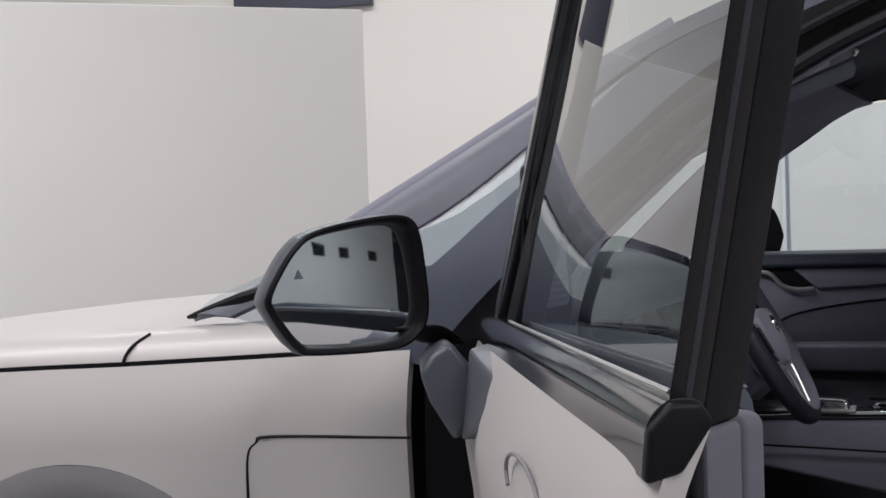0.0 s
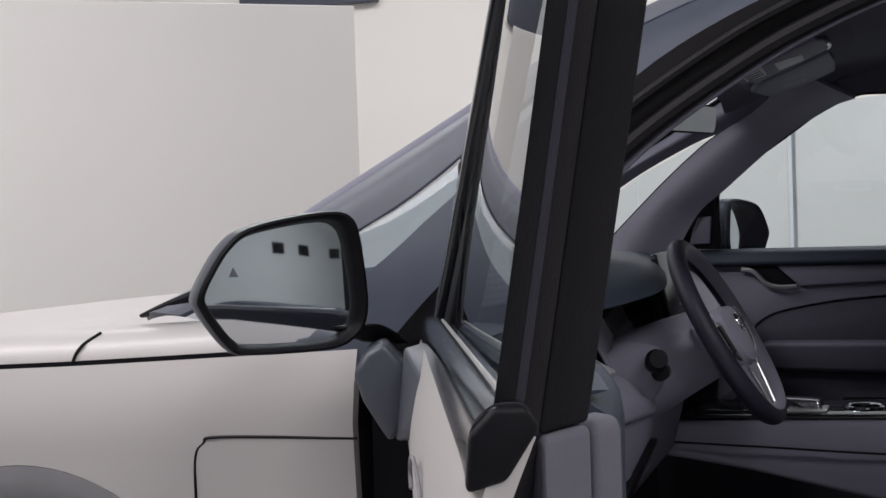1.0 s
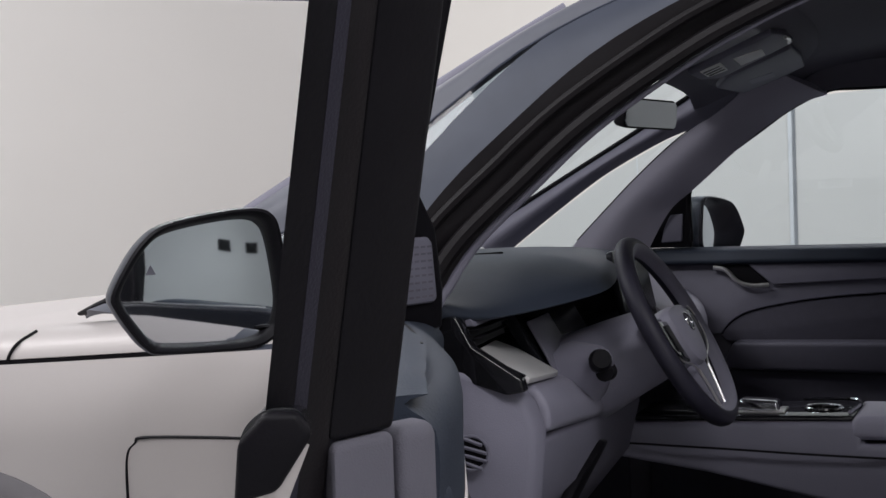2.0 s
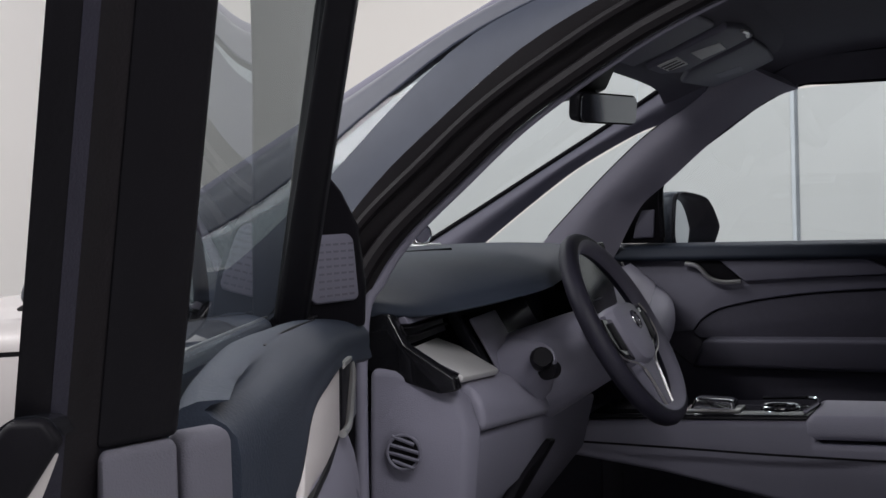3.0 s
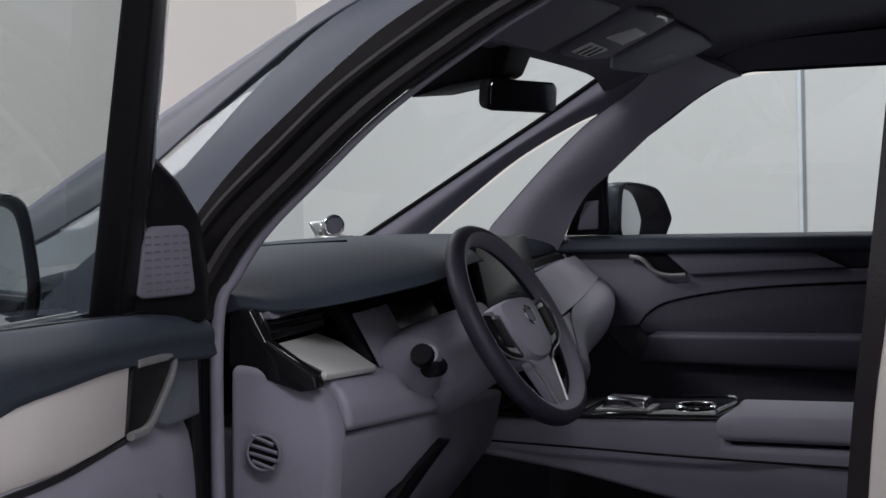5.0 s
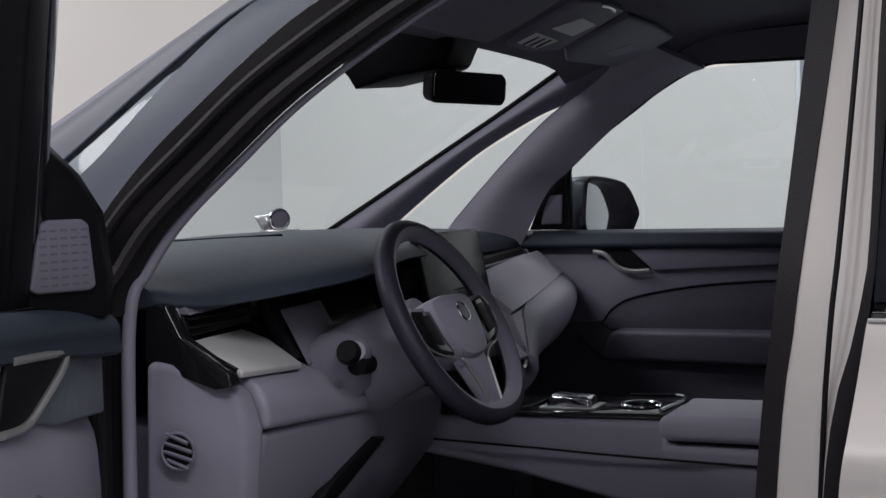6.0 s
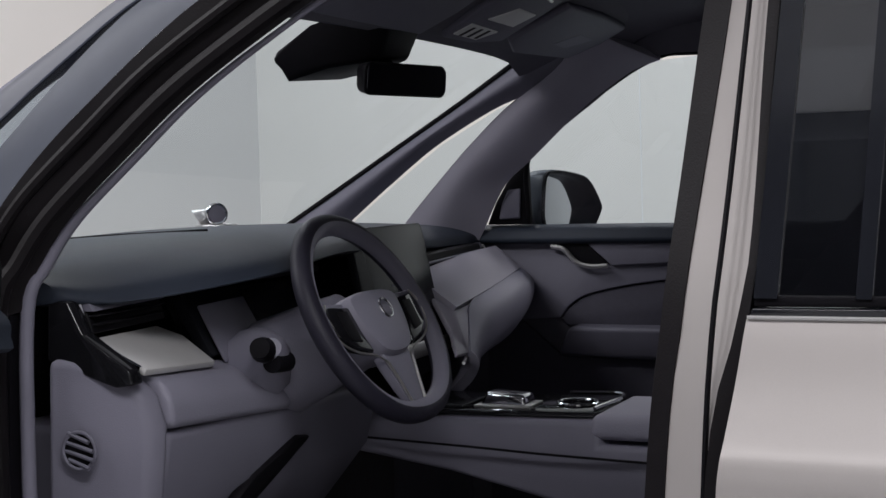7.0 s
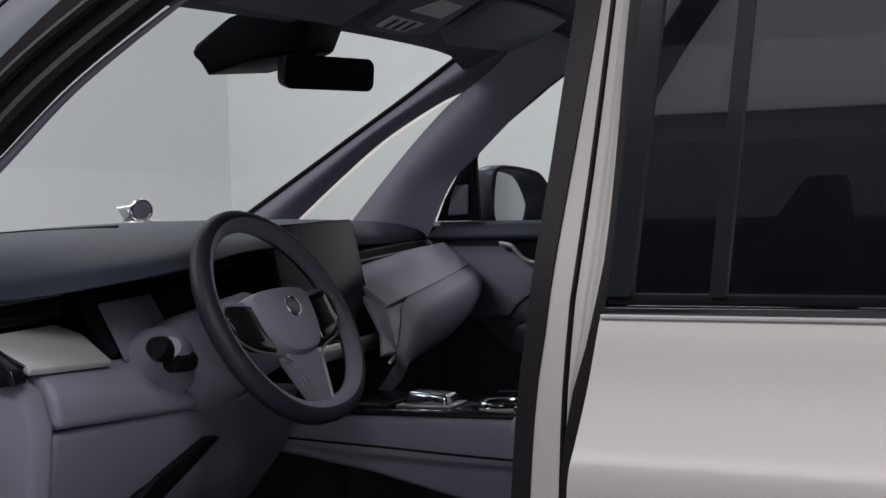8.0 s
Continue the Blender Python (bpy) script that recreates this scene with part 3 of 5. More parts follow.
part("armrest", hexa([(-0.835, 0.80, 0.836), (0.02, 0.79, 0.838), (0.02, 0.90, 0.838), (-0.84, 0.90, 0.836)], [(-0.88, 0.84, 0.758), (0.02, 0.83, 0.74), (0.02, 0.90, 0.74), (-0.88, 0.90, 0.758)], 0.016, 4), OVERHEAD, far, "grey padded armrest")
part("map_pocket", on_far([(-0.98, 0.84), (-0.88, 0.755), (0.02, 0.735), (0.02, 0.36), (-1.08, 0.36), (-1.08, 0.84)], 0.875, 0.02), DARKFAB, far)
part("sail_panel", hexa([(-1.06, 0.848, 1.085), (-0.945, 0.848, 1.085), (-0.94, 0.826, 1.252), (-0.985, 0.838, 1.215), (-1.035, 0.845, 1.14)], [(-1.06, 0.87, 1.085), (-0.945, 0.87, 1.085), (-0.94, 0.845, 1.252), (-0.985, 0.86, 1.215), (-1.035, 0.867, 1.14)], 0.004), BLACK, far, "black triangular sail panel")
part("tweeter_grille", hexa([(-1.025, 0.838, 1.098), (-0.968, 0.838, 1.1), (-0.962, 0.83, 1.175), (-0.998, 0.832, 1.172), (-1.016, 0.835, 1.135)], [(-1.025, 0.85, 1.098), (-0.968, 0.85, 1.1), (-0.962, 0.84, 1.175), (-0.998, 0.845, 1.172), (-1.016, 0.848, 1.135)], 0.005), OVERHEAD, far, "grey speaker grille")

def mirror_head(origin, across, front, w, h, parent, label, turn=0.0, tilt=0.045):
    """A door mirror: housing, black surround and glass. across: from its body side to its tip; front: the way the glass looks."""
    a, nrm = Vector(across).normalized(), Vector(front).normalized()
    up = Vector((0, 0, 1))
    o = Vector(origin)
    shape = [(-0.5, -0.15), (-0.485, 0.1), (-0.46, 0.33), (-0.42, 0.45), (-0.32, 0.5), (-0.08, 0.475), (0.2, 0.40), (0.33, 0.28), (0.43, 0.10), (0.5, -0.08), (0.48, -0.18), (0.39, -0.36), (0.32, -0.46), (0.24, -0.5), (-0.1, -0.51), (-0.32, -0.49), (-0.44, -0.40), (-0.485, -0.30)]
    sm = [Vector((q[0], q[1], 0)) for q in shape]
    sm = [(q.x * w, q.y * h) for q in spline(sm, 4, True)]
    def loop(s, off, dx=0.0, dz=0.0):
        return [o + a * (x * s + dx) + up * (z * s + dz) + nrm * off for x, z in sm]
    shell = grid([loop(0.97, 0.012), loop(1.0, 0.004), loop(1.0, -0.02), loop(0.97, -0.05), loop(0.85, -0.085), loop(0.6, -0.108), loop(0.25, -0.116)], False, True)
    shell.verts.ensure_lookup_table()
    k = len(sm)
    shell.faces.new(shell.verts[-k:])
    head = part("mirror_head", shell, PODGREY, parent, label)
    part("surround", grid([loop(0.985, 0.0), loop(0.985, 0.015), loop(0.95, 0.018), loop(0.90, 0.012), loop(0.865, -0.004), loop(0.86, -0.04)], False, True), BLACK, head, "black mirror surround")
    # slightly convex glass
    def bowed(x, z, off):
        return o + a * x + up * z + nrm * (off + x * turn - z * tilt - (x * x + z * z) / 3.2)
    g2 = grid([[bowed(x * 0.868 * f, z * 0.868 * f, off) for x, z in sm] for f, off in ((0.02, -0.019), (1.0, -0.019), (1.0, -0.015), (0.8, -0.015), (0.6, -0.015), (0.4, -0.015), (0.2, -0.015), (0.02, -0.015))], False, True)
    g2.verts.ensure_lookup_table()
    g2.faces.new(g2.verts[-len(sm):])
    bmesh.ops.recalc_face_normals(g2, faces=g2.faces)
    part("mirror_glass", g2, MIRROR, head, "convex mirror glass")
    return head, bowed

mirror_head((-0.90, 1.01, 1.135), (0.35, 0.94, 0), (0.94, -0.35, 0), 0.24, 0.17, far, "grey far door mirror", -0.12)
part("mirror_arm", tube([(-0.97, 0.93, 1.06), (-0.96, 0.96, 1.07), (-0.94, 0.99, 1.09)], 0.02, 4, 8), GLOSS, far)

# ---------------------------------------------------------------- fascia
def section(y, pts):
    return [(x, y, z) for x, z in pts]
PADS = [section(-0.825, [(-1.42, 1.02), (-1.45, 1.055), (-1.27, 1.082), (-1.12, 1.084), (-1.05, 1.07), (-1.03, 1.056), (-1.035, 1.04), (-1.12, 1.035)]),
        section(-0.74, [(-1.5, 1.02), (-1.52, 1.07), (-1.28, 1.10), (-1.10, 1.098), (-1.0, 1.065), (-0.965, 1.043), (-0.975, 1.032), (-1.1, 1.03)]),
        section(-0.53, [(-1.55, 1.03), (-1.58, 1.08), (-1.28, 1.117), (-1.05, 1.118), (-0.90, 1.09), (-0.855, 1.068), (-0.865, 1.056), (-1.05, 1.055)]),
        section(-0.25, [(-1.6, 1.03), (-1.62, 1.085), (-1.28, 1.123), (-1.06, 1.122), (-0.93, 1.105), (-0.89, 1.085), (-0.90, 1.072), (-1.05, 1.07)]),
        section(0.1, [(-1.62, 1.03), (-1.64, 1.085), (-1.28, 1.118), (-1.08, 1.112), (-0.99, 1.095), (-0.965, 1.075), (-0.975, 1.06), (-1.08, 1.058)]),
        section(0.5, [(-1.55, 1.03), (-1.58, 1.08), (-1.28, 1.105), (-1.12, 1.098), (-1.06, 1.075), (-1.04, 1.055), (-1.05, 1.043), (-1.15, 1.04)]),
        section(0.86, [(-1.42, 1.02), (-1.45, 1.05), (-1.27, 1.085), (-1.16, 1.08), (-1.10, 1.065), (-1.085, 1.05), (-1.095, 1.04), (-1.2, 1.03)])]
cols = [spline([s[j] for s in PADS], 5) for j in range(8)]
rows = [spline([c[i] for c in cols], 4, True) for i in range(len(cols[0]))]
pad = grid(rows, False, True)
pad.verts.ensure_lookup_table()
kk = len(rows[0])
pad.faces.new(pad.verts[:kk])
pad.faces.new(pad.verts[-kk:])
fascia = part("fascia", pad, NAVY, car, "dark navy leather dashboard top", angle=60)
part("speaker_seam", tube([(-1.36, -0.52, 1.112), (-1.2, -0.50, 1.1215), (-1.08, -0.36, 1.1245)], 0.003, 6, 6), BLACK, fascia)
# dark centre band behind the wheel
part("fascia_back", hexa([(-1.12, -0.80, 0.92), (-1.14, 0.86, 0.92), (-1.25, 0.86, 0.92), (-1.25, -0.80, 0.92)], [(-1.08, -0.80, 1.05), (-1.10, 0.86, 1.05), (-1.25, 0.86, 1.05), (-1.25, -0.80, 1.05)], 0.004), PIANO, fascia, "gloss black fascia band")
part("end_trim", prism([(-1.05, 0.955), (-1.045, 1.045), (-1.01, 1.042), (-0.985, 0.995), (-0.905, 0.945), (-0.90, 0.925), (-0.93, 0.92)], -0.822, -0.795, 0.004), PIANO, fascia, "gloss black fascia end")
part("end_trim_edge", tube([(-1.008, -0.797, 1.035), (-0.992, -0.795, 0.995), (-0.95, -0.793, 0.966), (-0.908, -0.79, 0.945)], 0.0035, 6, 6), CHROME, fascia, "chrome edge line")
part("air_vent", hexa([(-0.99, -0.79, 0.992), (-1.0, -0.60, 0.996), (-1.06, -0.60, 0.996), (-1.06, -0.79, 0.992)], [(-1.002, -0.79, 1.024), (-1.01, -0.60, 1.028), (-1.06, -0.60, 1.028), (-1.06, -0.79, 1.024)], 0.003), BLACK, fascia, "black slim air vent")
for zz in (1.0035, 1.0165):
    part("vent_slat", hexa([(-0.985, -0.787, zz), (-0.995, -0.605, zz + 0.003), (-1.03, -0.605, zz + 0.003), (-1.03, -0.787, zz)], [(-0.985, -0.787, zz + 0.003), (-0.995, -0.605, zz + 0.006), (-1.03, -0.605, zz + 0.006), (-1.03, -0.787, zz + 0.003)], 0.001, 1), BLACK, fascia)
part("vent_lip", hexa([(-0.988, -0.79, 1.0245), (-1.0, -0.60, 1.0285), (-1.05, -0.60, 1.0285), (-1.05, -0.79, 1.0245)], [(-0.998, -0.79, 1.038), (-1.008, -0.60, 1.041), (-1.05, -0.60, 1.041), (-1.05, -0.79, 1.038)], 0.002), OVERHEAD, fascia)
part("decor_shelf", plate([(-0.900, -0.787, 0.943), (-0.905, -0.605, 0.932), (-0.985, -0.575, 0.967), (-1.02, -0.60, 0.985), (-0.99, -0.79, 0.987)], -0.012, 0.004), DECOR, fascia, "satin pale metal decor shelf")
# instrument display
part("instrument_display", plate(put(rounded(0.33, 0.115, 0.012), (-0.985, -0.39, 0.972), (0.05, 1, 0), (-0.5, 0, 0.86)), 0.02, 0.002), SCREEN, fascia, "dark instrument display")
# grey reflection on the display's left part, put in as a plate
part("display_reflection", plate([(-0.976, -0.545, 1.012), (-0.978, -0.41, 1.016), (-0.933, -0.405, 0.935), (-0.926, -0.545, 0.922)], 0.006, 0.003), OVERHEAD, fascia, "grey plate standing in for the reflection on the display")
part("display_hood", plate(put(rounded(0.40, 0.02, 0.006), (-0.965, -0.39, 1.043), (0, 1, 0), (-1, 0, 0.2)), 0.01, 0.002), BLACK, fascia)
# grey knee panel and end cap
part("end_cap", hexa([(-1.06, -0.835, 0.5), (-1.04, -0.835, 0.958), (-1.0, -0.826, 0.957), (-0.95, -0.815, 0.940), (-0.905, -0.800, 0.905), (-0.892, -0.795, 0.86), (-0.90, -0.80, 0.76), (-0.93, -0.81, 0.5)], [(-1.06, -0.77, 0.5), (-1.04, -0.77, 0.965), (-1.0, -0.765, 0.963), (-0.945, -0.765, 0.945), (-0.895, -0.765, 0.91), (-0.878, -0.765, 0.86), (-0.888, -0.765, 0.76), (-0.92, -0.765, 0.5)], 0.012, 4), GREY, car, "grey dashboard end cap")
part("knee_panel", hexa([(-0.93, -0.763, 0.935), (-0.897, -0.763, 0.925), (-0.878, -0.763, 0.895), (-0.876, -0.763, 0.855), (-0.96, -0.763, 0.845), (-1.05, -0.763, 0.9)], [(-0.96, -0.44, 0.92), (-0.905, -0.44, 0.905), (-0.87, -0.44, 0.87), (-0.868, -0.44, 0.833), (-0.96, -0.44, 0.83), (-1.08, -0.44, 0.89)], 0.012, 4), GREYSOFT, car, "grey padded knee panel")
part("lower_dash", hexa([(-0.886, -0.763, 0.848), (-0.905, -0.763, 0.74), (-0.97, -0.763, 0.60), (-1.1, -0.763, 0.5), (-1.2, -0.763, 0.848)], [(-0.872, -0.12, 0.828), (-0.90, -0.12, 0.72), (-1.0, -0.12, 0.60), (-1.1, -0.12, 0.5), (-1.2, -0.12, 0.828)], 0.014, 4), GREY, car, "grey lower dashboard")
part("end_cap_vent", disc((-0.985, -0.834, 0.831), (0.12, -1, 0.02), 0.0265, 0.004, 28, 0.001), BLACK, car, "round end-cap vent")
vent_n = Vector((0.12, -1, 0.02)).normalized()
part("vent_ring", ring(Vector((-0.985, -0.834, 0.831)) + vent_n * 0.004, vent_n, 0.0265, 0.0028), OVERHEAD, car)
for k in range(4):
    q = Vector((-0.985, -0.839, 0.831 + (k - 1.5) * 0.0125))
    hw = math.sqrt(max(0, 0.026 ** 2 - (q.z - 0.831) ** 2))
    part("vent_bar", tube([q + Vector((-hw, 0.0, 0.006)), q + Vector((hw, 0.0, -0.006))], 0.0032, 1, 6), OVERHEAD, car)
part("release_pocket", plate([(-0.905, -0.585, 0.69), (-0.894, -0.52, 0.735), (-0.882, -0.40, 0.778), (-0.884, -0.36, 0.772), (-0.896, -0.42, 0.735), (-0.912, -0.53, 0.675)], 0.02, 0.004), BLACK, car, "black recessed pocket")

# steering column and wheel
WC, WN, WU = Vector((-0.746, -0.379, 0.976)), Vector((0.8745, 0, 0.485)), Vector((-0.485, 0, 0.8745))
WA = Vector((0, 1, 0))
def wp(x, y, off=0.0):
    return WC + WA * x + WU * y + WN * off
part("column_shroud", tube([(-1.02, -0.40, 0.85), (-0.92, -0.395, 0.895), (-0.85, -0.385, 0.928), (-0.79, -0.375, 0.955)], [0.105, 0.096, 0.086, 0.076], 8, 24, squash=0.88), GREYSOFT, car, "grey steering column shroud")
part("column_cowl", tube([(-0.90, -0.49, 0.915), (-0.865, -0.52, 0.935), (-0.842, -0.545, 0.947)], [0.06, 0.036, 0.016], 6, 14), GREYSOFT, car)
part("stalk", tube([(-0.853, -0.545, 0.937), (-0.843, -0.568, 0.946), (-0.834, -0.592, 0.952)], [0.016, 0.0205, 0.016], 4, 14), BLACK, car, "black selector stalk knob")
part("stalk", tube([(-0.85, -0.49, 0.918), (-0.842, -0.545, 0.922)], [0.017, 0.0155], 3, 14), BLACK, car)
R = 0.1775
rim = []
for k in range(56):
    t = 2 * math.pi * k / 56
    flat = 1.0 - 0.05 * max(0, -math.sin(t)) ** 6
    rim.append(wp(R * math.cos(t), R * 1.0 * math.sin(t) * flat))
rows = []
for k, c in enumerate(rim):
    out = (c - WC).normalized()
    rows.append([c + out * 0.0185 * math.cos(s) + WN * 0.017 * math.sin(s) for s in [2 * math.pi * j / 14 for j in range(14)]])
wheel = part("steering_wheel", grid(rows, True, True), RIM, car, "dark leather steering wheel with a grey inner face")
rows = []
for k, c in enumerate(rim):
    out = (c - WC).normalized()
    rows.append([c + out * (0.0195 * math.cos(s)) + WN * 0.018 * math.sin(s) for s in [radians(q) for q in (95, 115, 135, 155, 175, 190)]])
part("rim_inset", grid(rows, True, False), GREY, wheel, "grey leather inner rim facing")
padshape = spline([Vector(q) for q in ((-0.084, 0.036, 0), (-0.05, 0.045, 0), (0.0, 0.048, 0), (0.05, 0.045, 0), (0.078, 0.034, 0), (0.078, 0.0, 0), (0.068, -0.034, 0), (0.046, -0.062, 0), (0, -0.07, 0), (-0.046, -0.062, 0), (-0.068, -0.034, 0), (-0.082, 0.0, 0))], 3, True)
def padloop(s, off):
    return [wp(q.x * s, q.y * s, off) for q in padshape]
hub = grid([padloop(0.98, -0.04), padloop(1.02, -0.005), padloop(1.0, 0.008), padloop(0.93, 0.018), padloop(0.7, 0.024), padloop(0.3, 0.026)], False, True)
hub.verts.ensure_lookup_table()
hub.faces.new(hub.verts[-len(padshape):])
part("airbag_pad", hub, GREYSOFT, wheel, "grey leather hub pad")
for s in (-1, 1):
    part("spoke", hexa([wp(s * 0.06, 0.036, -0.02), wp(s * 0.168, 0.040, -0.012), wp(s * 0.172, 0.012, -0.012), wp(s * 0.055, -0.03, -0.02)], [wp(s * 0.06, 0.036, 0.004), wp(s * 0.168, 0.040, 0.004), wp(s * 0.172, 0.012, 0.004), wp(s * 0.055, -0.03, 0.004)], 0.005), GREY, wheel)
    pod = [(0.082, 0.026), (0.142, 0.032), (0.158, 0.012), (0.150, -0.022), (0.118, -0.044), (0.068, -0.056), (0.078, -0.02)]
    part("button_pod", hexa([wp(s * x, y, -0.008) for x, y in pod], [wp(s * x, y, 0.011) for x, y in pod], 0.004), PIANO, wheel, "gloss black button pod")
    part("button", hexa([wp(s * x, y, 0.011) for x, y in ((0.098, 0.018), (0.128, 0.02), (0.126, -0.03), (0.094, -0.036))], [wp(s * x, y, 0.0135) for x, y in ((0.098, 0.018), (0.128, 0.02), (0.126, -0.03), (0.094, -0.036))], 0.002), BLACK, wheel)
    part("pod_trim", tube([wp(s * x, y, 0.009) for x, y in ((0.146, 0.036), (0.163, 0.012), (0.154, -0.026), (0.12, -0.049), (0.07, -0.062), (0.046, -0.076))], 0.0019, 5, 6), SATIN, wheel, "satin silver spoke line")
    part("spoke_edge", tube([wp(s * 0.046, -0.076, 0.009), wp(s * 0.036, -0.105, 0.008), wp(s * 0.020, -0.162, 0.004)], 0.0026, 5, 6), SATIN, wheel)
LS = [(-0.046, -0.055), (0.046, -0.055), (0.046, -0.076), (0.019, -0.166), (-0.019, -0.166), (-0.046, -0.076)]
part("lower_spoke", hexa([wp(x, y, -0.014) for x, y in LS], [wp(x, y, 0.008 if y > -0.1 else 0.003) for x, y in LS], 0.004), GREY, wheel, "grey lower spoke with silver edges")
part("emblem", ring(wp(0.004, 0.008, 0.0265), WN, 0.0165, 0.0026, 22), CHROME, wheel, "round silver emblem ring")
part("emblem_centre", disc(wp(0.004, 0.008, 0.024), WN, 0.0135, 0.002, 20, 0.0005), OVERHEAD, wheel)


# centre screen
SO = Vector((-0.905, 0.03, 1.0))
scr = part("centre_screen", plate(put(rounded(0.335, 0.235, 0.014), SO, (-0.03, 1, 0), (-0.2, 0, 0.98)), -0.014, 0.003), SCREEN, car, "dark upright touch screen, off")
for k, (sx, sy, sw) in enumerate(((0.05, 0.075, 0.05), (0.05, 0.035, 0.03), (0.07, 0.0, 0.06))):
    part("screen_mark", plate(put(rounded(sw, 0.003, 0.001, 1), SO, (-0.03, 1, 0), (-0.2, 0, 0.98), 0.0005), 0.0008, 0), OVERHEAD, scr)
part("screen_base", plate(put(rounded(0.30, 0.03, 0.008), (-0.865, 0.04, 0.872), (-0.03, 1, 0), (-0.2, 0, 0.98)), -0.02, 0.003), SATIN, car)
# far side of the fascia
EDGE_LINE = [(-0.972, 0.81, 0.965), (-0.93, 0.56, 0.948), (-0.90, 0.40, 0.938), (-0.877, 0.295, 0.930), (-0.868, 0.262, 0.918), (-0.850, 0.218, 0.893), (-0.826, 0.16, 0.864), (-0.80, 0.11, 0.853), (-0.775, 0.04, 0.848)]
part("far_shelf", sheet([[(-0.955, 0.17, 0.99), (-0.985, 0.35, 1.0), (-1.015, 0.60, 1.012), (-1.04, 0.82, 1.018)], [(-0.92, 0.18, 0.966), (-0.945, 0.36, 0.978), (-0.975, 0.58, 0.990), (-1.01, 0.82, 0.996)], [(-0.872, 0.20, 0.925), (-0.893, 0.37, 0.937), (-0.925, 0.55, 0.948), (-0.973, 0.815, 0.966)]], -0.02, 16, 5), SHELF, car, "pale satin fascia shelf")
part("far_shelf_wing", plate([(-0.905, 0.17, 0.955), (-0.872, 0.20, 0.925), (-0.877, 0.29, 0.9305), (-0.866, 0.26, 0.916), (-0.849, 0.217, 0.892), (-0.825, 0.16, 0.863), (-0.80, 0.11, 0.852), (-0.79, 0.03, 0.857), (-0.86, 0.16, 0.885)], -0.012, 0.003), SHELF, car, "pale satin wing beside the screen")
part("far_vent", hexa([(-0.965, 0.20, 1.004), (-1.03, 0.745, 1.014), (-1.12, 0.745, 1.014), (-1.05, 0.20, 1.004)], [(-0.975, 0.20, 1.038), (-1.04, 0.745, 1.044), (-1.12, 0.745, 1.044), (-1.05, 0.20, 1.038)], 0.003), BLACK, car, "slim black air vent")
part("vent_slat", hexa([(-0.96, 0.22, 1.018), (-1.024, 0.74, 1.027), (-1.06, 0.74, 1.027), (-1.0, 0.22, 1.018)], [(-0.96, 0.22, 1.022), (-1.024, 0.74, 1.031), (-1.06, 0.74, 1.031), (-1.0, 0.22, 1.022)], 0.001, 1), OVERHEAD, car)
part("vent_line", tube([(-0.955, 0.18, 1.002), (-0.99, 0.45, 1.008), (-1.028, 0.75, 1.015), (-1.035, 0.755, 1.04)], 0.003, 6, 6), SATIN, car, "satin silver vent edge")
part("far_fascia", sheet([[(-0.80, 0.10, 0.85), (-0.85, 0.215, 0.889), (-0.878, 0.29, 0.927), (-0.925, 0.55, 0.945), (-0.972, 0.81, 0.962), (-1.03, 0.87, 0.975)],
                          [(-0.79, 0.10, 0.835), (-0.835, 0.23, 0.872), (-0.85, 0.33, 0.905), (-0.88, 0.56, 0.922), (-0.945, 0.81, 0.94), (-1.02, 0.87, 0.95)],
                          [(-0.82, 0.11, 0.80), (-0.855, 0.24, 0.83), (-0.86, 0.36, 0.862), (-0.895, 0.58, 0.875), (-0.955, 0.80, 0.90), (-1.03, 0.87, 0.91)],
                          [(-0.90, 0.13, 0.75), (-0.93, 0.26, 0.78), (-0.94, 0.40, 0.81), (-0.97, 0.60, 0.82), (-1.02, 0.80, 0.84), (-1.08, 0.87, 0.85)],
                          [(-1.2, 0.13, 0.64), (-1.2, 0.30, 0.66), (-1.2, 0.45, 0.68), (-1.2, 0.62, 0.70), (-1.2, 0.78, 0.72), (-1.2, 0.87, 0.74)]], -0.02, 28, 5), GREY, car, "grey padded fascia in front of the passenger")
part("fascia_edge", tube(EDGE_LINE, 0.0034, 6, 6), SATIN, car, "satin silver fascia edge line")

# ---------------------------------------------------------------- centre console
part("console", hexa([(-0.95, -0.115, 0.70), (-0.95, -0.105, 0.765), (-0.45, -0.105, 0.775), (-0.45, -0.12, 0.735), (0.3, -0.12, 0.735), (0.3, -0.11, 0.60), (-0.50, -0.10, 0.615), (-0.75, -0.09, 0.665)], [(-0.95, 0.135, 0.70), (-0.95, 0.125, 0.765), (-0.45, 0.125, 0.775), (-0.45, 0.13, 0.735), (0.3, 0.13, 0.735), (0.3, 0.13, 0.60), (-0.50, 0.13, 0.615), (-0.75, 0.13, 0.665)], 0.012, 4), GREY, car, "grey centre console")
part("console_seam", tube([(-0.92, -0.121, 0.727), (-0.70, -0.121, 0.720), (-0.45, -0.124, 0.712), (0.2, -0.124, 0.70)], 0.0025, 5, 6), BLACK, car)
part("console_armrest", hexa([(-0.478, -0.118, 0.742), (0.3, -0.118, 0.742), (0.3, 0.128, 0.742), (-0.478, 0.128, 0.742)], [(-0.468, -0.108, 0.787), (0.3, -0.108, 0.792), (0.3, 0.12, 0.792), (-0.468, 0.12, 0.787)], 0.016, 4), GREYSOFT, car, "grey leather console armrest")
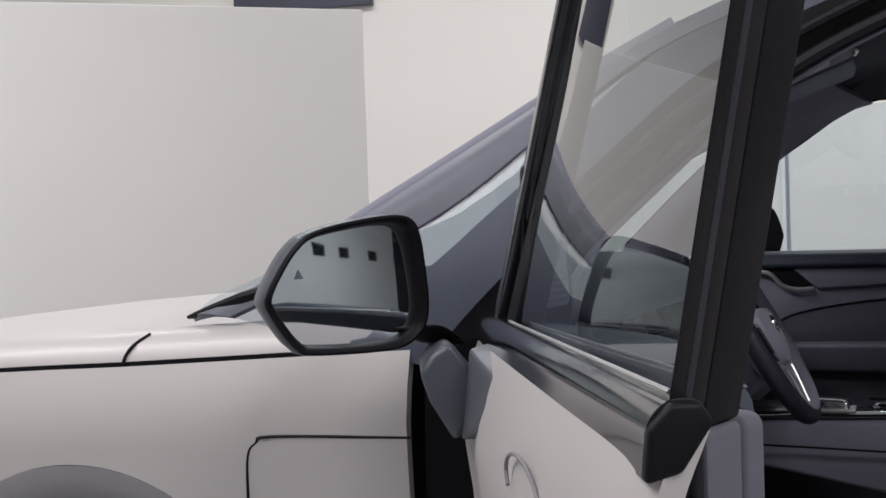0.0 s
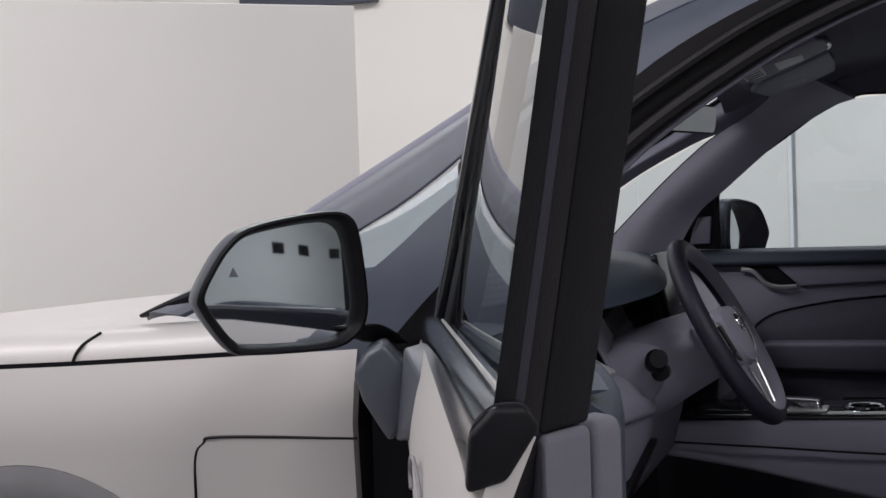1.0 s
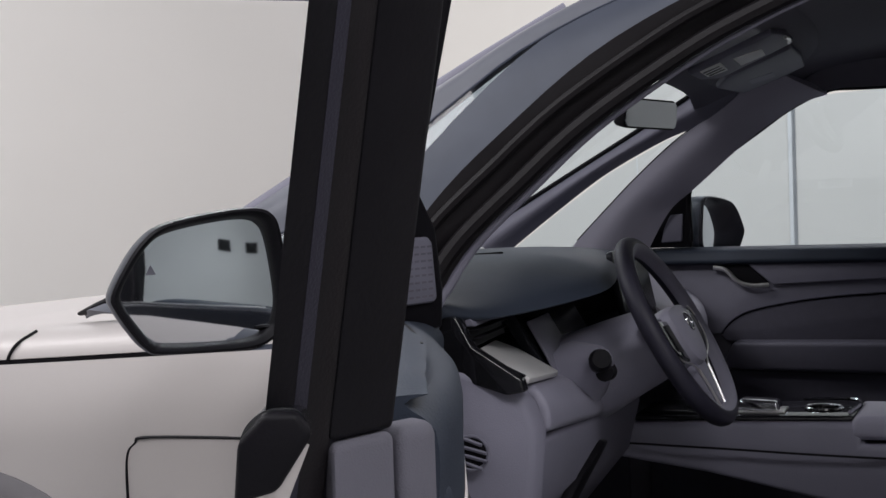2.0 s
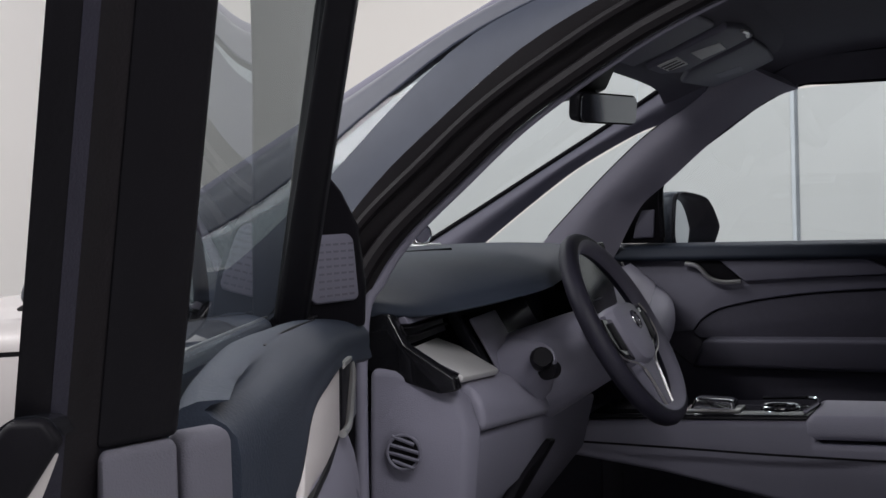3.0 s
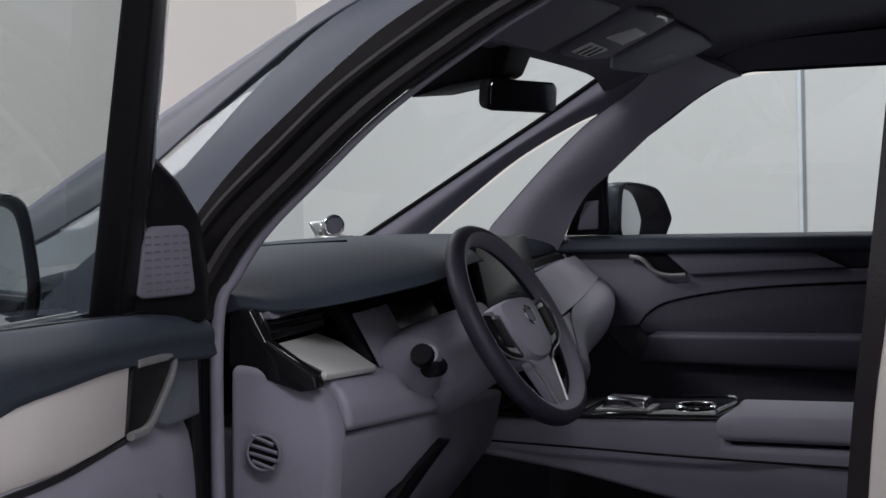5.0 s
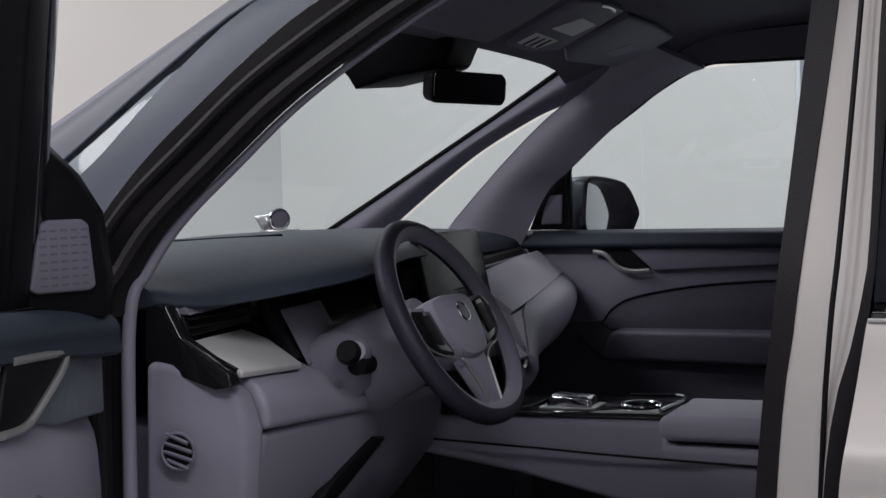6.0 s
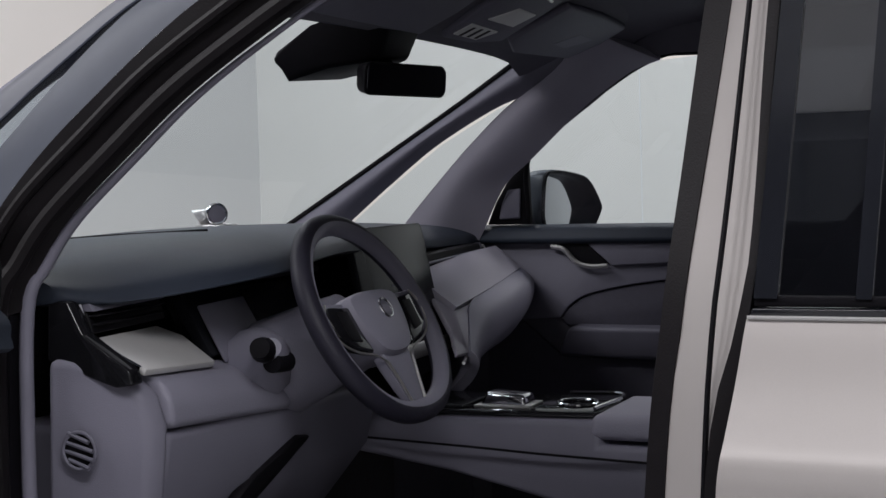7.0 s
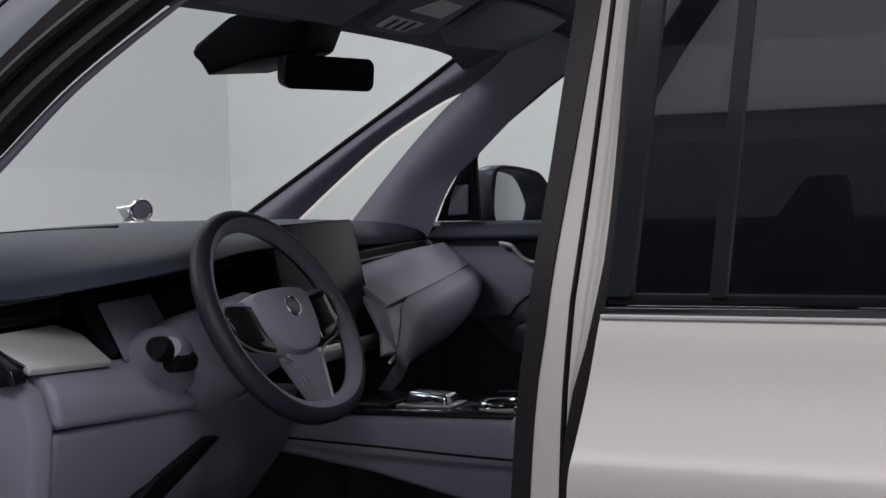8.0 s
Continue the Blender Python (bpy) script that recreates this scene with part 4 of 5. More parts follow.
tray = part("console_tray", hexa([(-0.90, -0.09, 0.768), (-0.468, -0.09, 0.776), (-0.455, 0.06, 0.776), (-0.48, 0.11, 0.776), (-0.90, 0.11, 0.768)], [(-0.90, -0.09, 0.778), (-0.468, -0.09, 0.786), (-0.455, 0.06, 0.786), (-0.48, 0.11, 0.786), (-0.90, 0.11, 0.778)], 0.003), PIANO, car, "gloss black console tray")
part("gear_selector", hexa([(-0.70, -0.06, 0.785), (-0.61, -0.06, 0.785), (-0.61, 0.0, 0.785), (-0.70, 0.0, 0.785)], [(-0.69, -0.055, 0.81), (-0.615, -0.055, 0.806), (-0.615, -0.005, 0.806), (-0.69, -0.005, 0.81)], 0.006, 4), CHROME, tray, "bright crystal-like gear selector")
part("selector_base", hexa([(-0.71, -0.066, 0.781), (-0.60, -0.066, 0.783), (-0.60, 0.006, 0.783), (-0.71, 0.006, 0.781)], [(-0.71, -0.066, 0.787), (-0.60, -0.066, 0.789), (-0.60, 0.006, 0.789), (-0.71, 0.006, 0.787)], 0.002), SATIN, tray)
part("tray_rim", tube([(-0.58, 0.10, 0.79), (-0.49, 0.10, 0.792), (-0.462, 0.055, 0.792), (-0.475, -0.07, 0.79)], 0.004, 6, 6), CHROME, tray, "chrome tray rim")
part("cup_ring", ring((-0.53, 0.0, 0.788), (0, 0, 1), 0.036, 0.0035), CHROME, tray, "chrome cup holder ring")
part("tray_lid", box(-0.87, -0.73, -0.07, 0.09, 0.776, 0.786, 0.003), SCREEN, tray)

# passenger seat, its bolster beside the console
seat = part("seat", hexa([(-0.33, 0.17, 0.44), (0.2, 0.17, 0.44), (0.2, 0.66, 0.44), (-0.33, 0.66, 0.44)], [(-0.36, 0.17, 0.60), (0.2, 0.17, 0.56), (0.2, 0.66, 0.56), (-0.36, 0.66, 0.60)], 0.04, 5), GREYSOFT, car, "grey leather front seat cushion")
part("backrest", hexa([(-0.31, 0.16, 0.56), (-0.31, 0.67, 0.56), (0.05, 0.65, 0.56), (0.05, 0.18, 0.56)], [(-0.24, 0.2, 0.90), (-0.24, 0.63, 0.90), (-0.02, 0.62, 1.20), (-0.02, 0.21, 1.20)], 0.045, 5), GREYSOFT, seat, "grey leather backrest")

# ---------------------------------------------------------------- overhead
HEADER = [(-0.835, -0.50, 1.46), (-0.824, -0.312, 1.462), (-0.809, -0.046, 1.468), (-0.808, 0.25, 1.469), (-0.81, 0.463, 1.470), (-0.79, 0.66, 1.478), (-0.60, 0.66, 1.543), (-0.46, 0.62, 1.588), (-0.46, -0.55, 1.588), (-0.62, -0.60, 1.53)]
part("header_panel", hexa([(x, y, z + 0.004) for x, y, z in HEADER], [(x, y * 0.98, z + 0.035) for x, y, z in HEADER], 0.01, 3), HEADLINER, car, "dark grey cloth header over the windscreen")
def ceil_plate(name, pts, low, high, mat, label="", bev=0.004):
    """A flat piece under the header; low and high: its depth below the header's plane."""
    return part(name, hexa([(x + 0.32 * d, y, z - 0.946 * d) for (x, y, z), d in zip(pts, [low] * len(pts))], [(x + 0.32 * high, y, z - 0.946 * high) for x, y, z in pts], bev), mat, car, label)
oc = ceil_plate("overhead_console", [(-0.785, 0.0, 1.477), (-0.70, -0.055, 1.506), (-0.604, -0.096, 1.538), (-0.586, 0.0, 1.545), (-0.588, 0.13, 1.544), (-0.65, 0.17, 1.523), (-0.76, 0.23, 1.486), (-0.786, 0.13, 1.477)], -0.006, 0.010, OVERHEAD, "grey overhead console with two lamps", 0.005)
for q, lab in (([(-0.764, 0.0, 1.484), (-0.72, -0.01, 1.499), (-0.728, 0.135, 1.497), (-0.768, 0.115, 1.483)], "striped map light lens"), ([(-0.697, 0.01, 1.507), (-0.643, 0.036, 1.526), (-0.649, 0.138, 1.524), (-0.703, 0.148, 1.506)], "pale map light lens")):
    ceil_plate("map_light", q, 0.008, 0.0125, DIFFUSER, lab, 0.002)
for k in range(3):
    f0 = 0.02 + 0.036 * k
    ceil_plate("lens_bar", [(-0.762, f0, 1.485), (-0.728, f0 - 0.006, 1.497), (-0.728, f0 + 0.006, 1.497), (-0.762, f0 + 0.012, 1.485)], 0.012, 0.0135, BLACK, "", 0.0)
# highlight on an overhead button, modelled as a satin silver bar
part("button_highlight", tube([(-0.586, -0.02, 1.530), (-0.583, 0.027, 1.531), (-0.590, 0.075, 1.529)], 0.004, 4, 6), SATIN, car)
ceil_plate("sun_visor", [(-0.753, 0.25, 1.488), (-0.601, 0.20, 1.541), (-0.603, 0.42, 1.541), (-0.617, 0.614, 1.537), (-0.69, 0.66, 1.512), (-0.775, 0.66, 1.482), (-0.79, 0.366, 1.476)], -0.004, 0.012, OVERHEAD, "grey folded sun visor", 0.006)
ceil_plate("visor_label", [(-0.728, 0.443, 1.498), (-0.676, 0.472, 1.516), (-0.684, 0.58, 1.514), (-0.735, 0.535, 1.496)], 0.011, 0.0128, GREY, "paler sticker on the visor", 0.0)
ceil_plate("sun_visor", [(-0.79, -0.48, 1.476), (-0.62, -0.52, 1.533), (-0.615, -0.16, 1.535), (-0.70, -0.11, 1.506), (-0.795, -0.08, 1.474)], -0.004, 0.008, OVERHEAD, "", 0.006)
part("sensor_housing", hexa([(-1.07, -0.15, 1.43), (-1.04, -0.13, 1.405), (-0.97, -0.11, 1.415), (-0.89, -0.05, 1.43), (-0.88, 0.055, 1.435), (-0.95, 0.08, 1.42), (-1.05, 0.08, 1.405)], [(-1.06, -0.15, 1.45), (-0.99, -0.14, 1.50), (-0.92, -0.12, 1.52), (-0.86, -0.06, 1.505), (-0.85, 0.06, 1.50), (-0.92, 0.08, 1.50), (-1.05, 0.08, 1.43)], 0.014, 3), BLACK, car, "black camera housing on the windscreen")
MD = Vector((0.2592, 0.966, 0)).normalized()
MU = Vector((0.1, -0.05, 1)).normalized()
mo = Vector((-0.867, 0.0165, 1.394))
rv = part("rear_view_mirror", hexa(put(rounded(0.238, 0.064, 0.018), mo, MD, MU, 0.0), put(rounded(0.222, 0.054, 0.016), mo, MD, MU, -0.03), 0.004), BLACK, car, "black rear-view mirror")
part("mirror_glass", plate(put(rounded(0.228, 0.055, 0.014), mo, MD, MU, 0.0005), 0.002, 0), material("dim_mirror", (0.42, 0.42, 0.44), 0.06, 1.0, 0.01), rv, "dark dimming mirror glass", smooth=False)
part("mirror_stem", tube([(-0.895, 0.01, 1.40), (-0.905, 0.0, 1.43), (-0.91, -0.01, 1.45)], 0.014, 4, 8), BLACK, rv)

# sensor ball on the fascia
ball = part("dash_speaker", disc((-1.262, -0.06, 1.116), (0, 0, 1), 0.042, 0.010, 28, 0.004), SATIN, car, "small silver dashboard speaker pod")
part("pod_face", disc((-1.268, -0.055, 1.145), (0.75, -0.62, 0.1), 0.020, 0.012, 26, 0.004), OVERHEAD, ball)
part("pod_ring", ring(Vector((-1.268, -0.055, 1.145)) + Vector((0.009, -0.0075, 0.0012)), (0.75, -0.62, 0.1), 0.020, 0.0028), CHROME, ball, "chrome ring")
part("pod_neck", tube([(-1.30, -0.06, 1.125), (-1.285, -0.05, 1.136), (-1.272, -0.05, 1.143)], [0.034, 0.024, 0.017], 4, 14), SATIN, ball)

# ---------------------------------------------------------------- open front door
# built as it would lie shut: u from the hinge to the tail, w inwards; then swung out on its hinge
HINGE, SWING = Vector((-1.08, -0.98, 0)), -66.4
def wo(u):
    return -0.028 - 0.036 * u / 1.2
def belt(u):
    return 1.054 + 0.042 * u / 1.2
rows = []
for f, dy in ((0.0, 0.0), (0.06, -0.018), (0.13, -0.03), (0.22, -0.036), (0.30, -0.03), (0.38, -0.024), (0.6, -0.02), (1.0, 0.01)):
    row = []
    for u in (0.0, 0.015, 0.05, 0.15, 0.4, 0.7, 1.0, 1.25, 1.32, 1.342):
        z = belt(u) + (0.34 - belt(u)) * f
        edge = 0.03 * max(0, 1 - u / 0.05) ** 2 + 0.012 * max(0, (u - 1.30) / 0.042) ** 2
        row.append((u, wo(u) + dy + edge, z))
    rows.append(row)
door = part("front_door", sheet(rows, 0.018, 40, 4), PAINT, car, "champagne metallic front door swung wide open")
door.matrix_basis = Matrix.Translation(HINGE) @ Matrix.Rotation(radians(SWING), 4, "Z")

def lean(u, z, base):
    return base + (0.2 if u < 0.6 else 0.15) * max(0, z - belt(u))
# window frame: front post, rear post, header
def post(name, u0, u1, du, w0, w1, z0, z1, mat, label="", width=0.006):
    lo = [(u0, lean(u0, z0, w0), z0), (u1, lean(u1, z0, w0), z0), (u1, lean(u1, z0, w1), z0), (u0, lean(u0, z0, w1), z0)]
    hi = [(u0 + du, lean(u0, z1, w0), z1), (u1 + du, lean(u1, z1, w0), z1), (u1 + du, lean(u1, z1, w1), z1), (u0 + du, lean(u0, z1, w1), z1)]
    return part(name, hexa(lo, hi, width), mat, door, label)
def end_line(pts, z):
    """The slanting end of the door: its outline leans in and to the tail with height."""
    d = z - 1.10
    return [(u + 0.13 * d, w + 0.15 * d, z) for u, w in pts]
def end_post(name, pts, z0, mat, label="", bev=0.004):
    return part(name, hexa(end_line(pts, z0), end_line(pts, 1.66), bev), mat, door, label)
end_post("rear_post_cover", [(1.334, -0.066), (1.3155, -0.0515), (1.26, -0.022), (1.265, -0.038)], 1.06, BLACK, "black outer post cover", 0.006)
end_post("post_gasket", [(1.315, -0.051), (1.308, -0.0455), (1.27, -0.02), (1.27, -0.03)], 1.02, RIM, "grey post gasket", 0.003)
end_post("rear_post_seal", [(1.3075, -0.045), (1.291, -0.031), (1.25, -0.02), (1.262, -0.036)], 1.0, RUBBER, "black rubber post seal", 0.004)
end_post("rear_post", [(1.2905, -0.0305), (1.2445, 0.0085), (1.212, -0.002), (1.23, -0.035)], 1.086, BLACK, "black inner window post", 0.005)
post("front_post", 0.115, 0.155, 0.20, -0.034, 0.012, 1.03, 1.66, GLOSS, "gloss black front window post", 0.006)
header = [(0.33, 0.09, 1.66), (0.6, 0.10, 1.69), (1.0, 0.09, 1.69), (1.35, 0.05, 1.655)]
part("window_header", tube(header, 0.03, 8, 10), GLOSS, door)
gp = part("window_pane", sheet([[(0.13 + 0.20 * (z - 1.04) / 0.63, lean(0.13, z, -0.012), z), (0.65 + 0.1 * (z - 1.04), lean(0.65, z, -0.022), z), (1.268 + 0.13 * (z - 1.04), lean(1.19, z, -0.030), z)] for z in (1.04, 1.2, 1.4, 1.67)], 0.0, 16, 5), DOORGLASS, door, "raised door window glass")
gp.visible_shadow = False
# outer belt moulding
BU = (0.06, 0.3, 0.7, 1.0, 1.334)
part("belt_moulding", sheet([[(u, wo(u) + dw, belt(u) + dz) for u in BU] for dw, dz in ((0.028, 0.002), (0.022, 0.012), (0.004, 0.012), (-0.009, -0.002), (-0.012, -0.034))], 0.006, 24, 10), GLOSS, door, "gloss black outer belt moulding")
ME = ((0.03, 0.0), (0.022, 0.012), (0.004, 0.012), (-0.010, -0.003), (-0.013, -0.036), (0.01, -0.03))
part("moulding_end", hexa([(1.328, wo(1.33) + dw, belt(1.33) + dz) for dw, dz in ME], [(1.344, wo(1.33) + dw, belt(1.33) + dz) for dw, dz in ME], 0.004), BLACK, door)
# the highlight along the moulding's top edge, made as a thin satin tube
part("moulding_highlight", tube([(u, wo(u) + 0.013, belt(u) + 0.0135) for u in (0.3, 0.6, 0.9, 1.30)], 0.0022, 6, 6), SATIN, door, "highlight on top of the belt moulding, set as a satin line")
# flush handle with its pressed recess
part("handle_gap", tube([(0.86 + 0.115 * math.cos(t), wo(0.9) - 0.0345, 0.965 + 0.03 * math.sin(t)) for t in [math.pi * k / 14 for k in range(-2, 17)]], 0.0022, 1, 6), ARCH, door, "thin gap round the flush handle")
# end face of the door
def end_panel(name, pts, z0, z1, mat, label="", bev=0.006):
    return part(name, hexa([(u, w, z0) for u, w in pts], [(u, w, z1) for u, w in pts], bev, 4), mat, door, label)
end_panel("end_face", [(1.340, -0.066), (1.318, -0.0535), (1.28, -0.05), (1.30, -0.066)], 0.40, 1.055, PAINT, "champagne painted door end")
end_panel("door_seal", [(1.3075, -0.045), (1.2915, -0.031), (1.25, -0.02), (1.262, -0.036)], 0.40, 1.03, RUBBER, "black rubber door seal", 0.004)
end_panel("end_face", [(1.2905, -0.029), (1.247, 0.007), (1.21, -0.01), (1.25, -0.045)], 0.40, 1.0855, HEADLINER, "grey door end face")
end_panel("end_face_inner", [(1.245, 0.0095), (1.228, 0.025), (1.205, 0.034), (1.18, 0.02), (1.21, -0.008)], 0.40, 1.085, HEADLINER, "grey door end trim", 0.009)
part("lead_edge", hexa([(-0.005, -0.03, 0.40), (0.02, -0.03, 0.40), (0.03, 0.06, 0.40), (0.0, 0.06, 0.40)], [(-0.005, -0.03, 1.03), (0.02, -0.03, 1.03), (0.03, 0.06, 1.03), (0.0, 0.06, 1.03)], 0.006), BLACK, door)

# inner trim
def pz(u):
    return float(np.interp(u, (0.05, 0.5, 0.9, 1.03, 1.15, 1.27), (1.052, 1.082, 1.106, 1.107, 1.102, 1.075)))
secs = []
for u in (0.045, 0.12, 0.3, 0.5, 0.7, 0.9, 1.03, 1.12, 1.185):
    t = pz(u)
    lo = float(np.interp(u, (0.05, 0.45, 0.8, 0.92, 1.0, 1.1), (0.99, 1.028, 1.042, 1.040, 1.01, 0.99)))
    thick = float(np.interp(u, (0.05, 0.3, 0.8, 1.0, 1.1, 1.18), (0.098, 0.074, 0.066, 0.062, 0.056, 0.034)))
    secs.append([(u, -0.012, t - 0.03), (u, 0.0, t), (u, 0.03, t + 0.004), (u, thick - 0.02, t - 0.002), (u, thick, t - 0.02), (u, thick + 0.001, (t - 0.02 + lo) / 2), (u, thick - 0.004, lo), (u, 0.0, lo)])
cols = [spline([s[j] for s in secs], 4) for j in range(8)]
rows = [spline([c[i] for c in cols], 3, True) for i in range(len(cols[0]))]
bm = grid(rows, False, True)
bm.verts.ensure_lookup_table()
kk = len(rows[0])
bm.faces.new(bm.verts[:kk])
bm.faces.new(bm.verts[-kk:])
part("door_pad", bm, NAVY, door, "dark navy leather door top pad", angle=60)
part("end_pad", hexa([(1.0, 0.0, 0.40), (1.185, 0.0, 0.40), (1.20, 0.03, 0.40), (1.17, 0.046, 0.40), (1.03, 0.062, 0.40)], [(1.0, 0.0, 1.04), (1.18, 0.0, 1.04), (1.192, 0.028, 1.04), (1.16, 0.044, 1.04), (1.02, 0.06, 1.04)], 0.014, 4), NAVY, door, "dark navy door end padding")
part("pad_seam", tube([(u, 0.034, pz(u) + 0.0032) for u in (0.28, 0.5, 0.8, 0.98)], 0.0018, 5, 6), BLACK, door)
part("pad_vent", plate([(0.13, 0.012, pz(0.16) + 0.0045), (0.27, 0.012, pz(0.26) + 0.0035), (0.27, 0.034, pz(0.26) + 0.0045), (0.13, 0.034, pz(0.16) + 0.0055)], 0.003, 0.001), BLACK, door, "black demister slot")
def face(pts, w0, thick=0.014, bev=0.004):
    """A trim panel standing on the door's inner face."""
    tap = lambda u: float(np.interp(u, (0.1, 0.5, 1.0), (-0.008, 0.0, 0.006)))
    return hexa([(u, w0 - tap(u), z) for u, z in pts], [(u, w0 + thick - tap(u), z) for u, z in pts], bev)
part("pale_insert", face([(0.455, 1.034), (0.62, 1.046), (0.79, 1.052), (0.90, 1.052), (0.96, 1.040), (1.0, 1.024), (1.035, 0.995), (0.93, 0.988), (0.74, 0.970), (0.60, 0.962), (0.487, 0.958)], 0.056, 0.014, 0.004), PALE, door, "pale grey leather door insert")
part("slate_insert", face([(0.06, 1.004), (0.20, 1.014), (0.30, 1.018), (0.37, 0.955), (0.27, 0.932), (0.06, 0.915)], 0.058, 0.012), material("slate_veneer", (0.10, 0.115, 0.14), 0.3, 0.0, 0.55, 38, 0.2, 120), door, "mottled slate-blue veneer insert")
part("handle_recess", face([(0.21, 1.017), (0.44, 1.032), (0.478, 0.960), (0.40, 0.953), (0.33, 0.975)], 0.060, 0.012), BLACK, door)
part("door_pull", tube([(0.425, 0.072, 1.029), (0.30, 0.075, 1.021), (0.235, 0.076, 1.015), (0.26, 0.080, 1.0), (0.33, 0.079, 0.975), (0.40, 0.077, 0.955), (0.475, 0.073, 0.957)], 0.005, 6, 8), SATIN, door, "satin chrome inner door pull")
LT = []
for w0, zs in ((0.030, (0.914, 0.930, 0.948, 0.954, 0.966, 0.982, 0.975)), (0.038, (0.905, 0.92, 0.938, 0.945, 0.957, 0.972, 0.96)), (0.056, (0.82, 0.82, 0.84, 0.85, 0.85, 0.85, 0.85)), (0.05, (0.42,) * 7)):
    LT.append([(u, w0 - (0.02 if u < 0.1 else 0.0), z) for u, z in zip((0.05, 0.25, 0.42, 0.55, 0.74, 0.93, 1.05), zs)])
part("lower_trim", sheet(LT, -0.03, 24, 5), GREYSOFT, door, "grey leather lower door trim")
part("insert_edge", tube([(u, 0.064, z) for u, z in ((0.44, 0.950), (0.60, 0.958), (0.74, 0.966), (0.93, 0.984), (1.03, 0.990))], 0.005, 6, 6), BLACK, door, "dark joint under the insert")
part("door_speaker", disc((0.42, 0.070, 0.80), (0.1, 1, 0), 0.085, 0.012, 32, 0.004), OVERHEAD, door, "round grey door speaker cover")
# sail panel and tweeter inside
def su(w):
    return 0.27 - 1.4 * (w + 0.03)
SAIL = [(0.004, 1.055), (0.095, 1.045), (0.098, 1.10), (0.09, 1.185), (0.068, 1.235), (0.035, 1.28), (0.022, 1.29), (0.012, 1.285)]
part("sail_panel", hexa([(su(w) + 0.006, w, z) for w, z in SAIL], [(su(w) - 0.03, w, z) for w, z in SAIL], 0.006), BLACK, door, "black sail panel inside the door")
part("post_trim", hexa([(0.185, 0.02, 1.05), (0.28, 0.02, 1.05), (0.28, -0.02, 1.05), (0.185, -0.02, 1.05)], [(0.385, 0.145, 1.66), (0.46, 0.145, 1.66), (0.46, 0.11, 1.66), (0.385, 0.11, 1.66)], 0.008), BLACK, door, "black inner front post")
def tg(w, z, off):
    return (su(w) + 0.006 + 0.82 * off, w + 0.57 * off, z)
TW = [(0.024, 1.090), (0.030, 1.084), (0.080, 1.084), (0.085, 1.090), (0.080, 1.168), (0.074, 1.176), (0.042, 1.176), (0.035, 1.170)]
tw = part("tweeter_grille", hexa([tg(w, z, -0.004) for w, z in TW], [tg(w, z, 0.008) for w, z in TW], 0.004), OVERHEAD, door, "silver grey perforated tweeter grille")
for i in range(8):
    for j in range(5):
        w0, z0 = 0.037 + 0.0095 * j, 1.094 + 0.0098 * i
        part("grille_slot", hexa([tg(w0 + dw, z0 + dz, 0.0065) for dw, dz in ((-0.0032, -0.0014), (0.0032, -0.0014), (0.0032, 0.0014), (-0.0032, 0.0014))], [tg(w0 + dw, z0 + dz, 0.0084) for dw, dz in ((-0.0032, -0.0014), (0.0032, -0.0014), (0.0032, 0.0014), (-0.0032, 0.0014))], 0), HEADLINER, tw, smooth=False)

# door mirror
mh, on_glass = mirror_head((0.142, -0.238, 1.127), (0.309, -0.951, 0), (0.951, 0.309, 0), 0.248, 0.196, door, "grey door mirror with black surround", -0.045, 0.05)
part("spot_icon", plate([on_glass(x, z, -0.0146) for x, z in ((0.056, 0.010), (0.070, 0.010), (0.063, 0.024))], 0.0006, 0), OVERHEAD, mh, "small grey warning mark")
part("mirror_arm", hexa([(0.02, -0.10, 1.025), (0.10, -0.13, 1.035), (0.10, -0.06, 1.035), (0.02, -0.05, 1.02)], [(0.02, -0.16, 1.05), (0.11, -0.19, 1.06), (0.13, -0.10, 1.065), (0.03, -0.10, 1.05)], 0.012), BLACK, door)
FT = [(-0.143, 1.008), (-0.125, 1.034), (-0.100, 1.05), (-0.070, 1.012), (-0.069, 0.97), (-0.080, 0.93), (-0.097, 0.912), (-0.130, 0.968)]
part("mirror_foot", hexa([(0.04, -0.03 + (w + 0.03) * 0.9, 0.99 + (z - 0.99) * 0.85) for w, z in FT], [(0.255, w, z) for w, z in FT], 0.01, 4), PODGREY, door, "dark slate grey door mirror foot")
CB = [(0.20, 1.045), (0.35, 1.03), (0.55, 1.012), (0.50, 0.985), (0.40, 0.95), (0.30, 0.92), (0.20, 0.91)]
